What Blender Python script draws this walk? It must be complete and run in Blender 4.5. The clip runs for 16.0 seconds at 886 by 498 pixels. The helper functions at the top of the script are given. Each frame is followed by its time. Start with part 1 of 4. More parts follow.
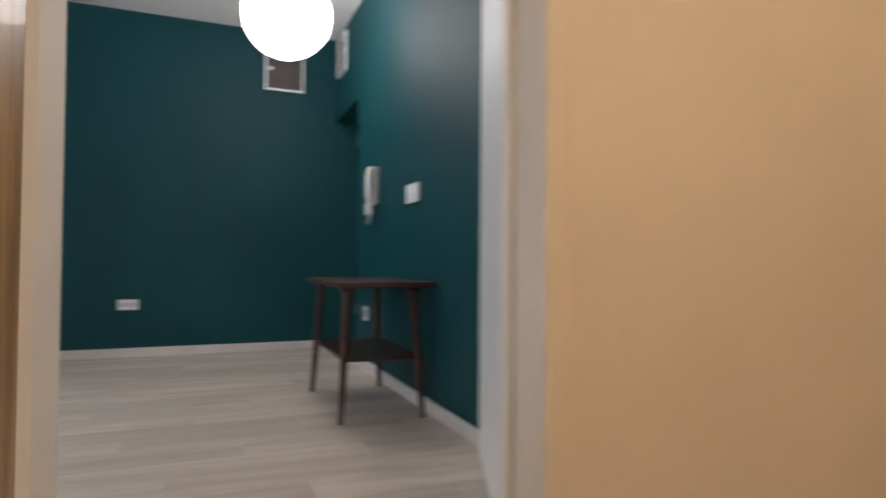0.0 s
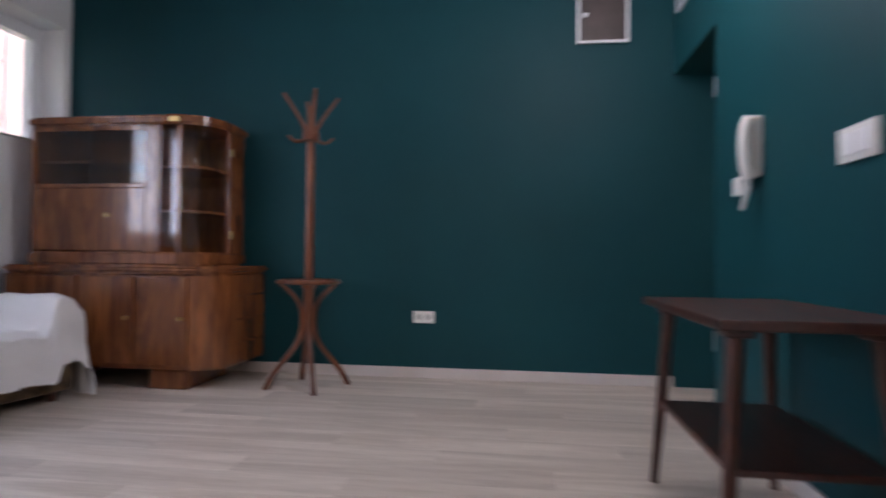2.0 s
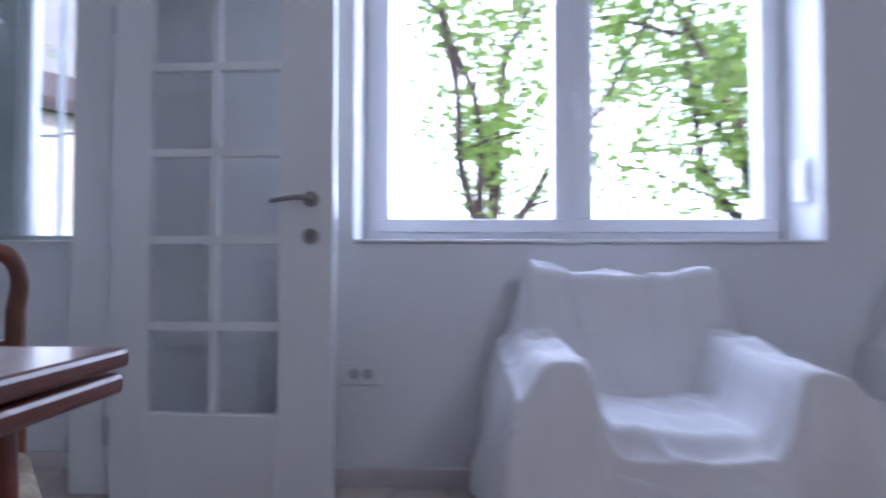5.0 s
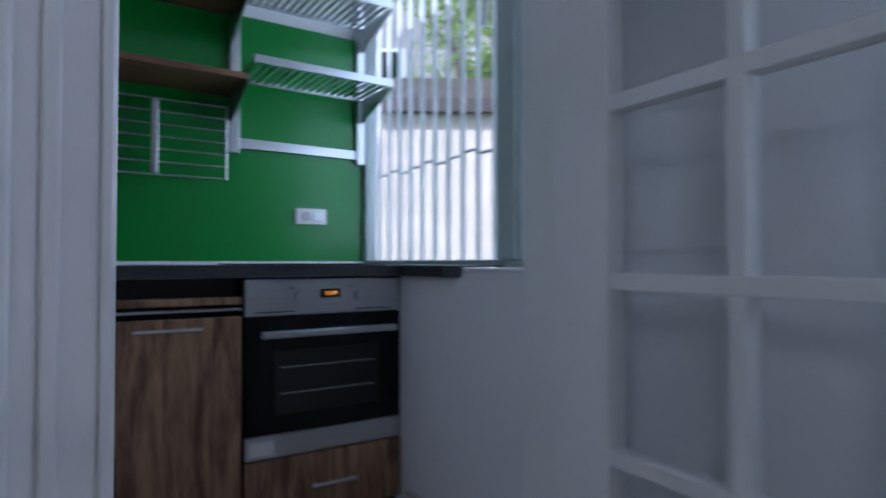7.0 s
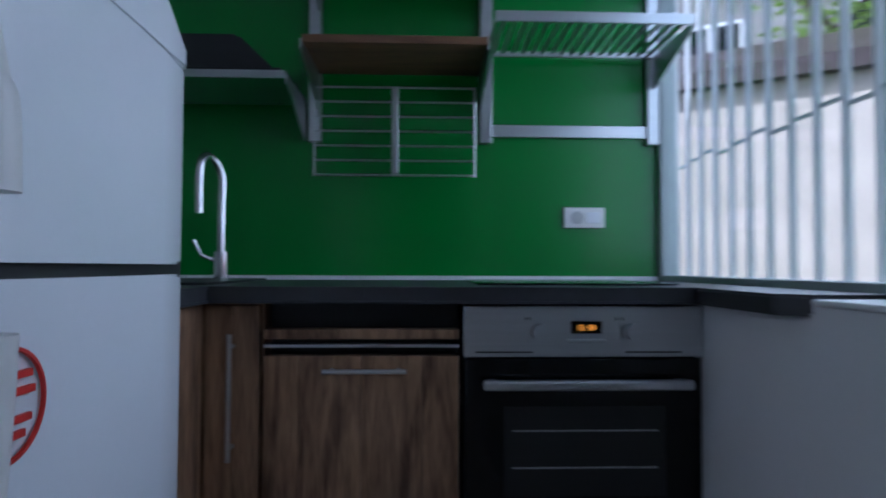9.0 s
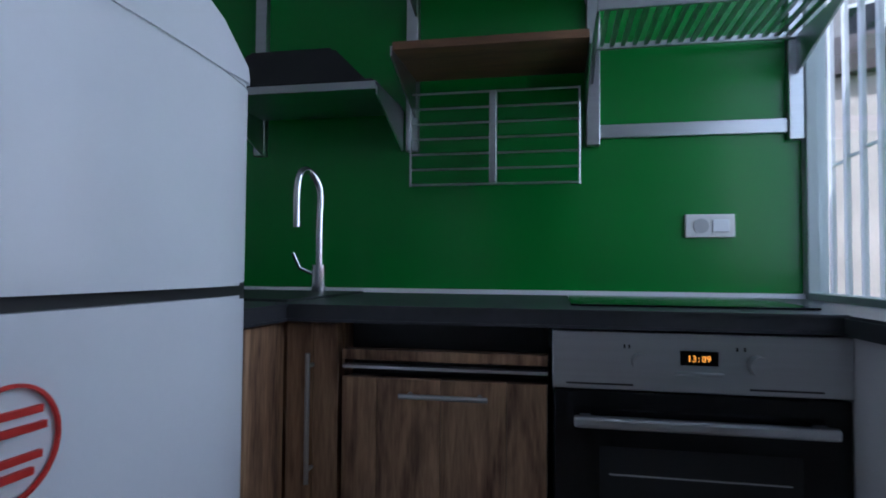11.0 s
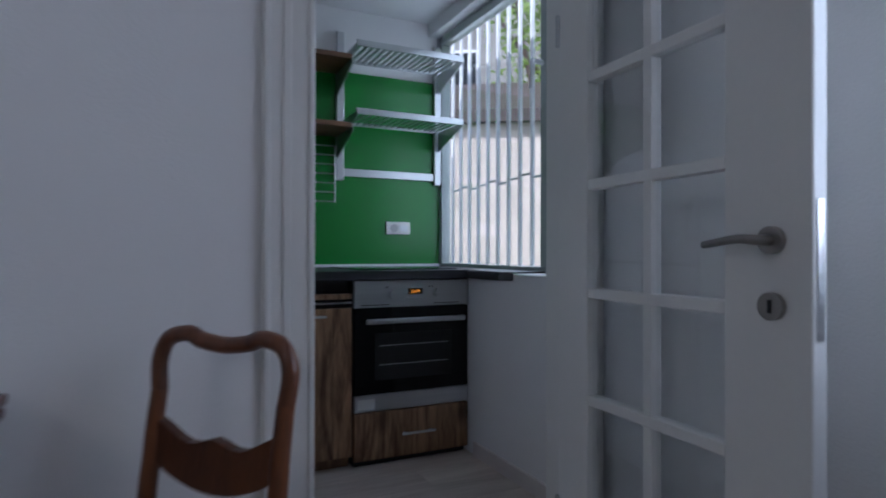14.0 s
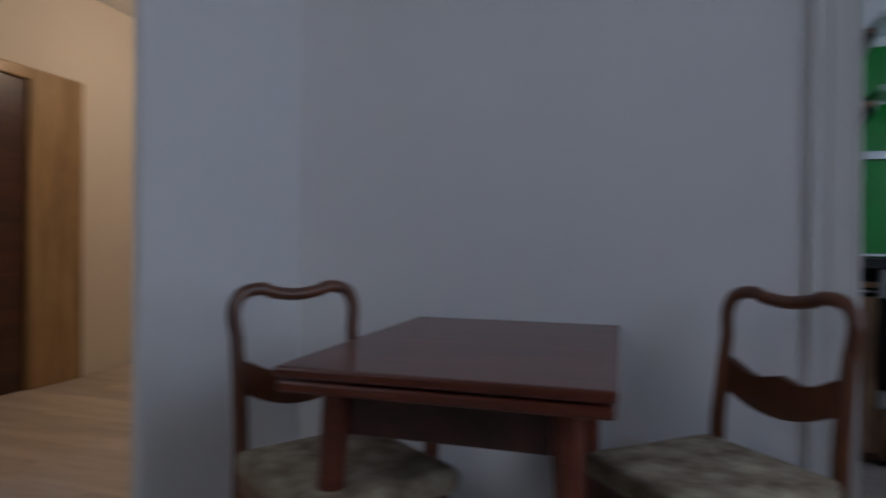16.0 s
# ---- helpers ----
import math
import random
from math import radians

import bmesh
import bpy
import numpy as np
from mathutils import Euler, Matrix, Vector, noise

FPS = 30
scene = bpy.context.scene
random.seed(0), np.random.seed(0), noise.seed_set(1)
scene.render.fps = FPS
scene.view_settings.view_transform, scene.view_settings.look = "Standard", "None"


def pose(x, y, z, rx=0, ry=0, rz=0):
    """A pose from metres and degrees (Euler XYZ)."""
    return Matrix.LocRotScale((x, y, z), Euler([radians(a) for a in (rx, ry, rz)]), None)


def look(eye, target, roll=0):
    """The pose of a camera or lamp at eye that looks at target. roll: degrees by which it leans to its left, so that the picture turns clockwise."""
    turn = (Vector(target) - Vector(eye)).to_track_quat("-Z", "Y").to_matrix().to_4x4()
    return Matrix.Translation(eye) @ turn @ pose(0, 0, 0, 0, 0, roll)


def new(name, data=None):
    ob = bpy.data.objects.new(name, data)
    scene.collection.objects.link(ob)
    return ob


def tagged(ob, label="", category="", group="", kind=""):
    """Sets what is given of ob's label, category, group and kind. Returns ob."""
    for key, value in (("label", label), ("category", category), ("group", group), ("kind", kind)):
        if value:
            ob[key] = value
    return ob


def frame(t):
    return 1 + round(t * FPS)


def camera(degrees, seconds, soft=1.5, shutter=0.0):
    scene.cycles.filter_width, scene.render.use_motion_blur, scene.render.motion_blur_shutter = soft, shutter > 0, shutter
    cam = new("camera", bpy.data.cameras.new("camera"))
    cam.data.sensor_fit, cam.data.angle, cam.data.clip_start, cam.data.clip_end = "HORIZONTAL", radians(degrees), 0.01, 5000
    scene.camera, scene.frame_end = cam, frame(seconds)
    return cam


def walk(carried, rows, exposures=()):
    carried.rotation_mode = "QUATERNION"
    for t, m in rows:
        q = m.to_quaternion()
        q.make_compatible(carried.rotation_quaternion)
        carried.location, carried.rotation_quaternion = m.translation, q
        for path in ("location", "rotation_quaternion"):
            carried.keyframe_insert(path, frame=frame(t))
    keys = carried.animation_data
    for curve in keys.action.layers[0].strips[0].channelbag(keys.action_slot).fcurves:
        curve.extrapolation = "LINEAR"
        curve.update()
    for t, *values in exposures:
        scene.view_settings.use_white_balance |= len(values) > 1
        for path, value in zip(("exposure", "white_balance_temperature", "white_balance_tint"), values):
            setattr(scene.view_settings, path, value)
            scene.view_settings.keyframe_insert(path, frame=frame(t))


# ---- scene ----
cam = camera(73.5, 16.0, soft=1.8, shutter=0.8)
S = 1.05  # metres for each unit of the plan
PATH = [
    (0, (-0.943, 0.377, 0.774), (-0.189, 2.229, 0.815), 0.5),
    (0.5, (-0.865, 0.741, 0.77), (-0.482, 2.704, 0.802), 0.5),
    (1, (-0.826, 1.082, 0.768), (-0.712, 3.079, 0.803), 0.6),
    (1.5, (-0.777, 1.4, 0.796), (-0.774, 3.399, 0.833), 0.6),
    (2, (-0.804, 1.662, 0.804), (-1.073, 3.643, 0.838), 0.6),
    (2.5, (-0.877, 1.879, 0.778), (-1.555, 3.76, 0.818), 0.3),
    (3, (-0.991, 2.038, 0.812), (-2.099, 3.703, 0.845), 0.1),
    (3.5, (-1.162, 2.174, 0.791), (-2.573, 3.591, 0.834), 0.4),
    (4, (-1.406, 2.227, 0.823), (-3.132, 3.236, 0.846), -0.1),
    (4.5, (-1.622, 2.438, 0.817), (-3.534, 2.868, 0.856), 0),
    (5, (-1.958, 2.533, 0.811), (-3.861, 2.483, 0.862), 0.1),
    (5.2, (-2.095, 2.514, 0.819), (-3.986, 2.295, 0.876), 0.2),
    (7.3, (-3.279, 2.041, 0.953), (-4.204, 0.268, 0.993), -0.1),
    (7.5, (-3.333, 1.952, 0.967), (-4.176, 0.139, 1.005), -0.1),
    (8, (-3.406, 1.813, 0.965), (-4.089, -0.067, 1.009), -0.1),
    (8.5, (-3.489, 1.708, 0.962), (-3.884, -0.253, 1.015), 0.0),
    (9, (-3.6, 1.589, 0.963), (-3.666, -0.409, 1.023), 0.2),
    (9.5, (-3.684, 1.474, 0.986), (-3.398, -0.504, 1.056), 0.6),
    (9.7, (-3.707, 1.437, 0.997), (-3.338, -0.528, 1.07), 0.7),
    (10.6, (-3.715, 1.43, 1.0), (-3.31, -0.53, 1.07), 0.6),
    (11.8, (-3.635, 1.694, 0.989), (-3.618, -0.305, 1.051), 0.1),
    (12, (-3.58, 1.781, 0.993), (-3.745, -0.212, 1.045), 0.2),
    (12.5, (-3.398, 2.086, 1.004), (-3.897, 0.149, 1.026), 0.3),
    (13, (-3.168, 2.352, 0.985), (-3.965, 0.518, 1.019), 0.7),
    (13.5, (-3.002, 2.537, 0.999), (-3.909, 0.755, 1.007), 0.2),
    (14, (-2.879, 2.77, 1.006), (-3.748, 0.968, 1.014), 0.1),
    (14.5, (-2.791, 2.981, 0.985), (-3.479, 1.102, 0.992), 0),
    (15, (-2.749, 3.065, 0.97), (-3.093, 1.095, 0.962), 0.1),
    (15.5, (-2.689, 3.117, 0.965), (-2.562, 1.121, 0.951), 0.4),
    (16, (-2.61, 3.16, 0.951), (-2.037, 1.244, 0.942), 0.5),
]
walk(cam, [(t, look([S * c for c in eye], [S * c for c in aim], roll)) for t, eye, aim, roll in PATH],
     exposures=[(0, 1.6, 6100, 14), (0.5, 0.75, 5900, 17), (1, 1.25, 6200, 25), (2, 1.65, 5900, 24), (3, 1.6, 5600, 26), (5.2, 1.35, 5150, 25), (7.3, 0.8, 5050, 17), (9.7, 0.5, 4950, 16), (11.8, 0.6, 5300, 17), (13.5, 0.55, 5350, 17), (14.5, 0.5, 5350, 18), (16, 0.2, 5450, 17)])

# ---- light ----
world = bpy.data.worlds.new("sky")
scene.world = world
world.use_nodes = True
sky = world.node_tree.nodes.new("ShaderNodeTexSky")
sky.sky_type, sky.sun_disc, sky.sun_elevation, sky.sun_rotation = "NISHITA", False, radians(48), radians(67)
sky.dust_density, sky.air_density, sky.ozone_density = 2.5, 1.0, 0.8
world.node_tree.links.new(sky.outputs[0], world.node_tree.nodes["Background"].inputs[0])
world.node_tree.nodes["Background"].inputs[1].default_value = 0.15


def lamp(name, kind, energy, m, color=(1, 1, 1), size=None, size_y=None):
    data = bpy.data.lights.new(name, kind)
    data.energy, data.color = energy, color
    if kind == "AREA":
        data.shape, data.size, data.size_y = "RECTANGLE", size * S, size_y * S
    elif kind == "SUN":
        data.angle = radians(size)
    elif size:
        data.shadow_soft_size = size * S
    ob = new(name, data)
    ob.matrix_world = m
    return ob


def at(x, y, z):
    return (S * x, S * y, S * z)


lamp("sun", "SUN", 3.4, look((0, 0, 0), (-0.6, -0.25, -0.75)), (1, 0.95, 0.87), 0.6)
lamp("window_daylight", "AREA", 17, look(at(-4.62, 3.0, 1.65), at(0, 3.0, 1.4)), (0.86, 0.92, 1.0), 1.5, 1.2)
lamp("kitchen_daylight", "AREA", 6.0, look(at(-4.6, 0.25, 1.65), at(-3, 0.25, 1.4)), (0.86, 0.93, 1.0), 1.4, 1.3)
lamp("hall_lamp_light", "POINT", 15, pose(*at(-0.1, -0.3, 2.35)), (1.0, 0.72, 0.42), 0.1)
lamp("lantern_light", "POINT", 1.6, pose(*at(-0.47, 4.15, 2.3)), (1.0, 0.93, 0.85), 0.27)

# ---- materials ----


def mat(name, color, rough=0.5, metal=0.0, vary=0.12, scale=6.0, bump=0.05, fine=80.0, coat=0.0, stretch=(1, 1, 1), dark=None, spec=0.5):
    m = bpy.data.materials.new(name)
    m.use_nodes = True
    n, l = m.node_tree.nodes, m.node_tree.links
    b = n["Principled BSDF"]
    tc, mp = n.new("ShaderNodeTexCoord"), n.new("ShaderNodeMapping")
    mp.inputs["Scale"].default_value = stretch
    l.new(tc.outputs["Object"], mp.inputs[0])
    n1, n2 = n.new("ShaderNodeTexNoise"), n.new("ShaderNodeTexNoise")
    n1.inputs["Scale"].default_value, n1.inputs["Detail"].default_value = scale, 5
    n2.inputs["Scale"].default_value, n2.inputs["Detail"].default_value = fine, 3
    l.new(mp.outputs[0], n1.inputs[0]), l.new(mp.outputs[0], n2.inputs[0])
    ramp = n.new("ShaderNodeValToRGB")
    lo = dark or tuple(c * (1 - vary) for c in color)
    hi = tuple(min(1, c * (1 + vary)) for c in color)
    ramp.color_ramp.elements[0].color, ramp.color_ramp.elements[1].color = (*lo, 1), (*hi, 1)
    ramp.color_ramp.elements[0].position, ramp.color_ramp.elements[1].position = 0.3, 0.7
    mix = n.new("ShaderNodeMath")
    mix.operation = "MULTIPLY_ADD"
    mix.inputs[1].default_value = 0.25
    l.new(n2.outputs["Fac"], mix.inputs[0])
    sub = n.new("ShaderNodeMath")
    sub.operation = "MULTIPLY_ADD"
    sub.inputs[1].default_value, sub.inputs[2].default_value = 0.75, 0.0
    l.new(n1.outputs["Fac"], sub.inputs[0]), l.new(sub.outputs[0], mix.inputs[2])
    l.new(mix.outputs[0], ramp.inputs[0]), l.new(ramp.outputs[0], b.inputs["Base Color"])
    b.inputs["Roughness"].default_value, b.inputs["Metallic"].default_value = rough, metal
    b.inputs["Coat Weight"].default_value = coat
    b.inputs["Specular IOR Level"].default_value = spec
    if bump:
        bp = n.new("ShaderNodeBump")
        bp.inputs["Strength"].default_value, bp.inputs["Distance"].default_value = bump, 0.01
        l.new(n2.outputs["Fac"], bp.inputs["Height"]), l.new(bp.outputs[0], b.inputs["Normal"])
    return m


def glow(name, color, strength):
    m = bpy.data.materials.new(name)
    m.use_nodes = True
    b = m.node_tree.nodes["Principled BSDF"]
    b.inputs["Base Color"].default_value = (*color, 1)
    b.inputs["Emission Color"].default_value, b.inputs["Emission Strength"].default_value = (*color, 1), strength
    return m


def clear(name, tint=(1, 1, 1), rough=0.0):
    m = bpy.data.materials.new(name)
    m.use_nodes = True
    n, l = m.node_tree.nodes, m.node_tree.links
    n.remove(n["Principled BSDF"])
    t, g, mx, fr = n.new("ShaderNodeBsdfTransparent"), n.new("ShaderNodeBsdfGlossy"), n.new("ShaderNodeMixShader"), n.new("ShaderNodeLayerWeight")
    t.inputs[0].default_value, g.inputs[1].default_value = (*tint, 1), rough
    pw, ad = n.new("ShaderNodeMath"), n.new("ShaderNodeMath")
    pw.operation, pw.inputs[1].default_value = "POWER", 4.0
    ad.operation, ad.inputs[1].default_value, ad.inputs[2].default_value = "MULTIPLY_ADD", 0.7, 0.04
    fr.inputs[0].default_value = 0.5
    l.new(fr.outputs["Facing"], pw.inputs[0]), l.new(pw.outputs[0], ad.inputs[0]), l.new(ad.outputs[0], mx.inputs[0])
    l.new(t.outputs[0], mx.inputs[1]), l.new(g.outputs[0], mx.inputs[2])
    l.new(mx.outputs[0], n["Material Output"].inputs[0])
    return m


def wood(name, light, dark, along="z", rough=0.35, coat=0.0, rings=9.0, distort=3.0, knots=0.0):
    """Grain along one axis, varied from thing to thing."""
    m = bpy.data.materials.new(name)
    m.use_nodes = True
    n, l = m.node_tree.nodes, m.node_tree.links
    b = n["Principled BSDF"]
    tc, mp, oi = n.new("ShaderNodeTexCoord"), n.new("ShaderNodeMapping"), n.new("ShaderNodeObjectInfo")
    mp.inputs["Scale"].default_value = {"x": (0.12, 1, 1), "y": (1, 0.12, 1), "z": (1, 1, 0.12)}[along]
    add = n.new("ShaderNodeVectorMath")
    add.operation = "MULTIPLY_ADD"
    add.inputs[1].default_value = (7, 7, 7)
    l.new(oi.outputs["Random"], add.inputs[0]), l.new(tc.outputs["Object"], add.inputs[2]), l.new(add.outputs[0], mp.inputs[0])
    n1, n2 = n.new("ShaderNodeTexNoise"), n.new("ShaderNodeTexNoise")
    n1.inputs["Scale"].default_value, n1.inputs["Detail"].default_value, n1.inputs["Distortion"].default_value = rings, 6, distort
    n2.inputs["Scale"].default_value, n2.inputs["Detail"].default_value = rings * 14, 2
    l.new(mp.outputs[0], n1.inputs[0]), l.new(mp.outputs[0], n2.inputs[0])
    ma = n.new("ShaderNodeMath")
    ma.operation = "MULTIPLY_ADD"
    ma.inputs[1].default_value = 0.3
    mb = n.new("ShaderNodeMath")
    mb.operation = "MULTIPLY"
    mb.inputs[1].default_value = 0.75
    l.new(n1.outputs["Fac"], mb.inputs[0]), l.new(n2.outputs["Fac"], ma.inputs[0]), l.new(mb.outputs[0], ma.inputs[2])
    ramp = n.new("ShaderNodeValToRGB")
    ramp.color_ramp.elements[0].color, ramp.color_ramp.elements[1].color = (*dark, 1), (*light, 1)
    ramp.color_ramp.elements[0].position, ramp.color_ramp.elements[1].position = 0.36, 0.66
    l.new(ma.outputs[0], ramp.inputs[0])
    out = ramp.outputs[0]
    if knots:
        v = n.new("ShaderNodeTexVoronoi")
        v.inputs["Scale"].default_value = knots
        m2 = n.new("ShaderNodeMapping")
        m2.inputs["Scale"].default_value = (1, 1, 0.55)
        l.new(add.outputs[0], m2.inputs[0]), l.new(m2.outputs[0], v.inputs[0])
        r2 = n.new("ShaderNodeValToRGB")
        r2.color_ramp.elements[0].color, r2.color_ramp.elements[1].color = (0.25, 0.2, 0.17, 1), (1, 1, 1, 1)
        r2.color_ramp.elements[0].position, r2.color_ramp.elements[1].position = 0.06, 0.3
        l.new(v.outputs["Distance"], r2.inputs[0])
        mm = n.new("ShaderNodeMix")
        mm.data_type, mm.blend_type = "RGBA", "MULTIPLY"
        mm.inputs[0].default_value = 1.0
        l.new(out, mm.inputs[6]), l.new(r2.outputs[0], mm.inputs[7])
        out = mm.outputs[2]
    hs = n.new("ShaderNodeHueSaturation")
    mv = n.new("ShaderNodeMath")
    mv.operation = "MULTIPLY_ADD"
    mv.inputs[1].default_value, mv.inputs[2].default_value = 0.22, 0.89
    l.new(oi.outputs["Random"], mv.inputs[0]), l.new(mv.outputs[0], hs.inputs["Value"]), l.new(out, hs.inputs["Color"])
    l.new(hs.outputs[0], b.inputs["Base Color"])
    b.inputs["Roughness"].default_value, b.inputs["Coat Weight"].default_value = rough, coat
    bp = n.new("ShaderNodeBump")
    bp.inputs["Strength"].default_value, bp.inputs["Distance"].default_value = 0.08, 0.004
    l.new(n2.outputs["Fac"], bp.inputs["Height"]), l.new(bp.outputs[0], b.inputs["Normal"])
    return m


WHITE = mat("white_wall_paint", (0.78, 0.78, 0.78), 0.75, vary=0.03, scale=1.5, bump=0.12, fine=140)
CEIL = mat("ceiling_paint", (0.8, 0.8, 0.8), 0.85, vary=0.03, bump=0.05)
TEAL = mat("teal_wall_paint", (0.0045, 0.052, 0.062), 0.55, vary=0.12, scale=1.2, bump=0.12, fine=140, spec=0.22)
HALL = mat("cream_wall_paint", (0.74, 0.68, 0.6), 0.7, vary=0.04, scale=1.5, bump=0.1)
GREEN = mat("green_panel", (0.012, 0.2, 0.022), 0.25, vary=0.06, scale=1.0, bump=0.01)
LACQ = mat("white_lacquer", (0.76, 0.76, 0.74), 0.35, vary=0.03, scale=3, bump=0.03)
PVC = mat("white_plastic_frame", (0.82, 0.83, 0.85), 0.3, vary=0.02, bump=0.0)
GREYPVC = mat("grey_green_frame", (0.42, 0.47, 0.46), 0.4, vary=0.05, bump=0.0)
PLASTIC = mat("white_plastic", (0.78, 0.77, 0.74), 0.35, vary=0.02, bump=0.0)
FRIDGE = mat("fridge_enamel", (0.78, 0.8, 0.83), 0.22, vary=0.02, bump=0.0, coat=0.3)
STEEL = mat("brushed_steel", (0.55, 0.56, 0.57), 0.3, 1.0, vary=0.06, scale=3, bump=0.02, stretch=(1, 1, 30))
CHROME = mat("chrome", (0.7, 0.7, 0.72), 0.1, 1.0, vary=0.02, bump=0.0)
NICKEL = mat("dark_nickel", (0.3, 0.28, 0.26), 0.28, 1.0, vary=0.05, bump=0.0)
BLACK = mat("black_glass", (0.005, 0.005, 0.006), 0.1, vary=0.1, bump=0.0, spec=0.3)
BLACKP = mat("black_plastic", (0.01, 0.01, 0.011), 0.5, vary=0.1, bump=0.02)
WORKTOP = mat("charcoal_worktop", (0.035, 0.035, 0.04), 0.42, vary=0.3, scale=9, bump=0.06, fine=60)
SHEET = mat("white_cotton", (0.78, 0.77, 0.77), 0.9, vary=0.04, scale=4, bump=0.25, fine=220)
FLORAL = mat("brown_floral_upholstery", (0.2, 0.13, 0.06), 0.9, vary=0.3, scale=15, bump=0.3, fine=160, dark=(0.012, 0.01, 0.01))
SEATF = mat("beige_floral_fabric", (0.42, 0.36, 0.25), 0.9, vary=0.3, scale=17, bump=0.3, fine=160, dark=(0.10, 0.06, 0.035))
WALNUT = wood("polished_walnut_veneer", (0.30, 0.105, 0.03), (0.075, 0.02, 0.007), "z", 0.22, 0.6, 6, 4)
BENT = wood("bentwood", (0.2, 0.065, 0.025), (0.085, 0.025, 0.01), "z", 0.32, 0.3, 12, 1)
DARKW = wood("dark_brown_wood", (0.075, 0.022, 0.012), (0.028, 0.009, 0.006), "y", 0.35, 0.2, 10, 1)
MAHOG = wood("red_brown_wood", (0.17, 0.036, 0.014), (0.085, 0.017, 0.007), "x", 0.32, 0.3, 8, 1)
CHAIRW = wood("chair_wood", (0.17, 0.055, 0.018), (0.05, 0.016, 0.008), "z", 0.35, 0.2, 12, 1)
PINE = wood("rustic_pine", (0.42, 0.25, 0.135), (0.09, 0.04, 0.02), "z", 0.55, 0.0, 9, 3, knots=6.0)
SHELFW = wood("shelf_wood", (0.2, 0.1, 0.045), (0.09, 0.042, 0.02), "x", 0.5, 0.0, 8, 2)
FRAMEW = wood("stained_door_frame", (0.42, 0.28, 0.13), (0.2, 0.12, 0.05), "z", 0.45, 0.1, 6, 2)
PLANK = wood("pale_oak_laminate", (0.64, 0.565, 0.495), (0.46, 0.39, 0.33), "x", 0.42, 0.0, 5, 2)
SKIRT = mat("pale_skirting", (0.62, 0.57, 0.54), 0.45, vary=0.06, bump=0.03)
GLASS = clear("clear_glass", (0.97, 0.98, 0.98))
CABGLASS = clear("cabinet_glass", (0.85, 0.86, 0.86))
LANTERN = glow("lantern_paper", (1.0, 0.94, 0.86), 3.0)
BRICKW = mat("beige_render", (0.6, 0.53, 0.46), 0.9, vary=0.2, scale=2, bump=0.5, fine=25)
ROOFT = mat("red_roof_tiles", (0.2, 0.05, 0.03), 0.9, vary=0.25, scale=8, bump=0.4, fine=20)
PINKW = mat("pink_render", (0.55, 0.4, 0.34), 0.9, vary=0.12, scale=2, bump=0.4, fine=25)
FACADE = mat("grey_render", (0.3, 0.29, 0.28), 0.9, vary=0.25, scale=1.2, bump=0.5, fine=20)
BARK = mat("bark", (0.09, 0.065, 0.05), 0.9, vary=0.4, scale=10, bump=0.6, fine=40)
LEAF = mat("leaves", (0.26, 0.33, 0.11), 0.6, vary=0.5, scale=1.5, bump=0.0)
n, l = LEAF.node_tree.nodes, LEAF.node_tree.links
tr, ml = n.new("ShaderNodeBsdfTranslucent"), n.new("ShaderNodeMixShader")
tr.inputs[0].default_value, ml.inputs[0].default_value = (0.4, 0.6, 0.12, 1), 0.5
l.new(n["Principled BSDF"].outputs[0], ml.inputs[1]), l.new(tr.outputs[0], ml.inputs[2]), l.new(ml.outputs[0], n["Material Output"].inputs[0])
GRASS = mat("grass_ground", (0.08, 0.13, 0.04), 0.9, vary=0.4, scale=2, bump=0.4, fine=30)
RED = mat("red_ink", (0.6, 0.03, 0.02), 0.5, vary=0.05, bump=0.0)
GREYP = mat("grey_print", (0.48, 0.48, 0.47), 0.5, vary=0.05, bump=0.0)
ORANGE = glow("clock_digits", (1.0, 0.35, 0.03), 1.0)
BRASS = mat("brass", (0.6, 0.4, 0.15), 0.3, 1.0, vary=0.1, bump=0.0)
DUSK = mat("vent_grille_brown", (0.07, 0.05, 0.045), 0.5, vary=0.3, scale=6, bump=0.1)

# ---- mesh helpers (all in units of the plan) ----


def thing(name, label, category, x=0, y=0, z=0, rz=0, group="", kind=""):
    ob = new(name)
    ob.empty_display_size = 0.1
    ob.matrix_world = pose(S * x, S * y, S * z, 0, 0, rz)
    return tagged(ob, label, category, group, kind)


def part(name, bm, material, parent=None, label="", smooth=False):
    bmesh.ops.scale(bm, vec=(S, S, S), verts=bm.verts)
    bmesh.ops.recalc_face_normals(bm, faces=bm.faces)
    me = bpy.data.meshes.new(name)
    bm.to_mesh(me)
    bm.free()
    me.materials.append(material)
    if smooth:
        me.shade_smooth()
        me.set_sharp_from_angle(angle=radians(40))
    ob = new(name, me)
    ob.parent = parent
    if label:
        ob["label"] = label
    return ob


def setting(ob, label=""):
    return tagged(ob, label, kind="structure")


def box(x0, x1, y0, y1, z0, z1, bevel=0.0, bm=None, seg=2):
    bm = bm or bmesh.new()
    vs = bmesh.ops.create_cube(bm, size=1)["verts"]
    for v in vs:
        v.co = Vector(((x0 + x1) / 2 + v.co.x * (x1 - x0), (y0 + y1) / 2 + v.co.y * (y1 - y0), (z0 + z1) / 2 + v.co.z * (z1 - z0)))
    if bevel:
        es = list({e for v in vs for e in v.link_edges})
        bmesh.ops.bevel(bm, geom=es, offset=bevel, segments=seg, affect="EDGES", profile=0.5)
    return bm


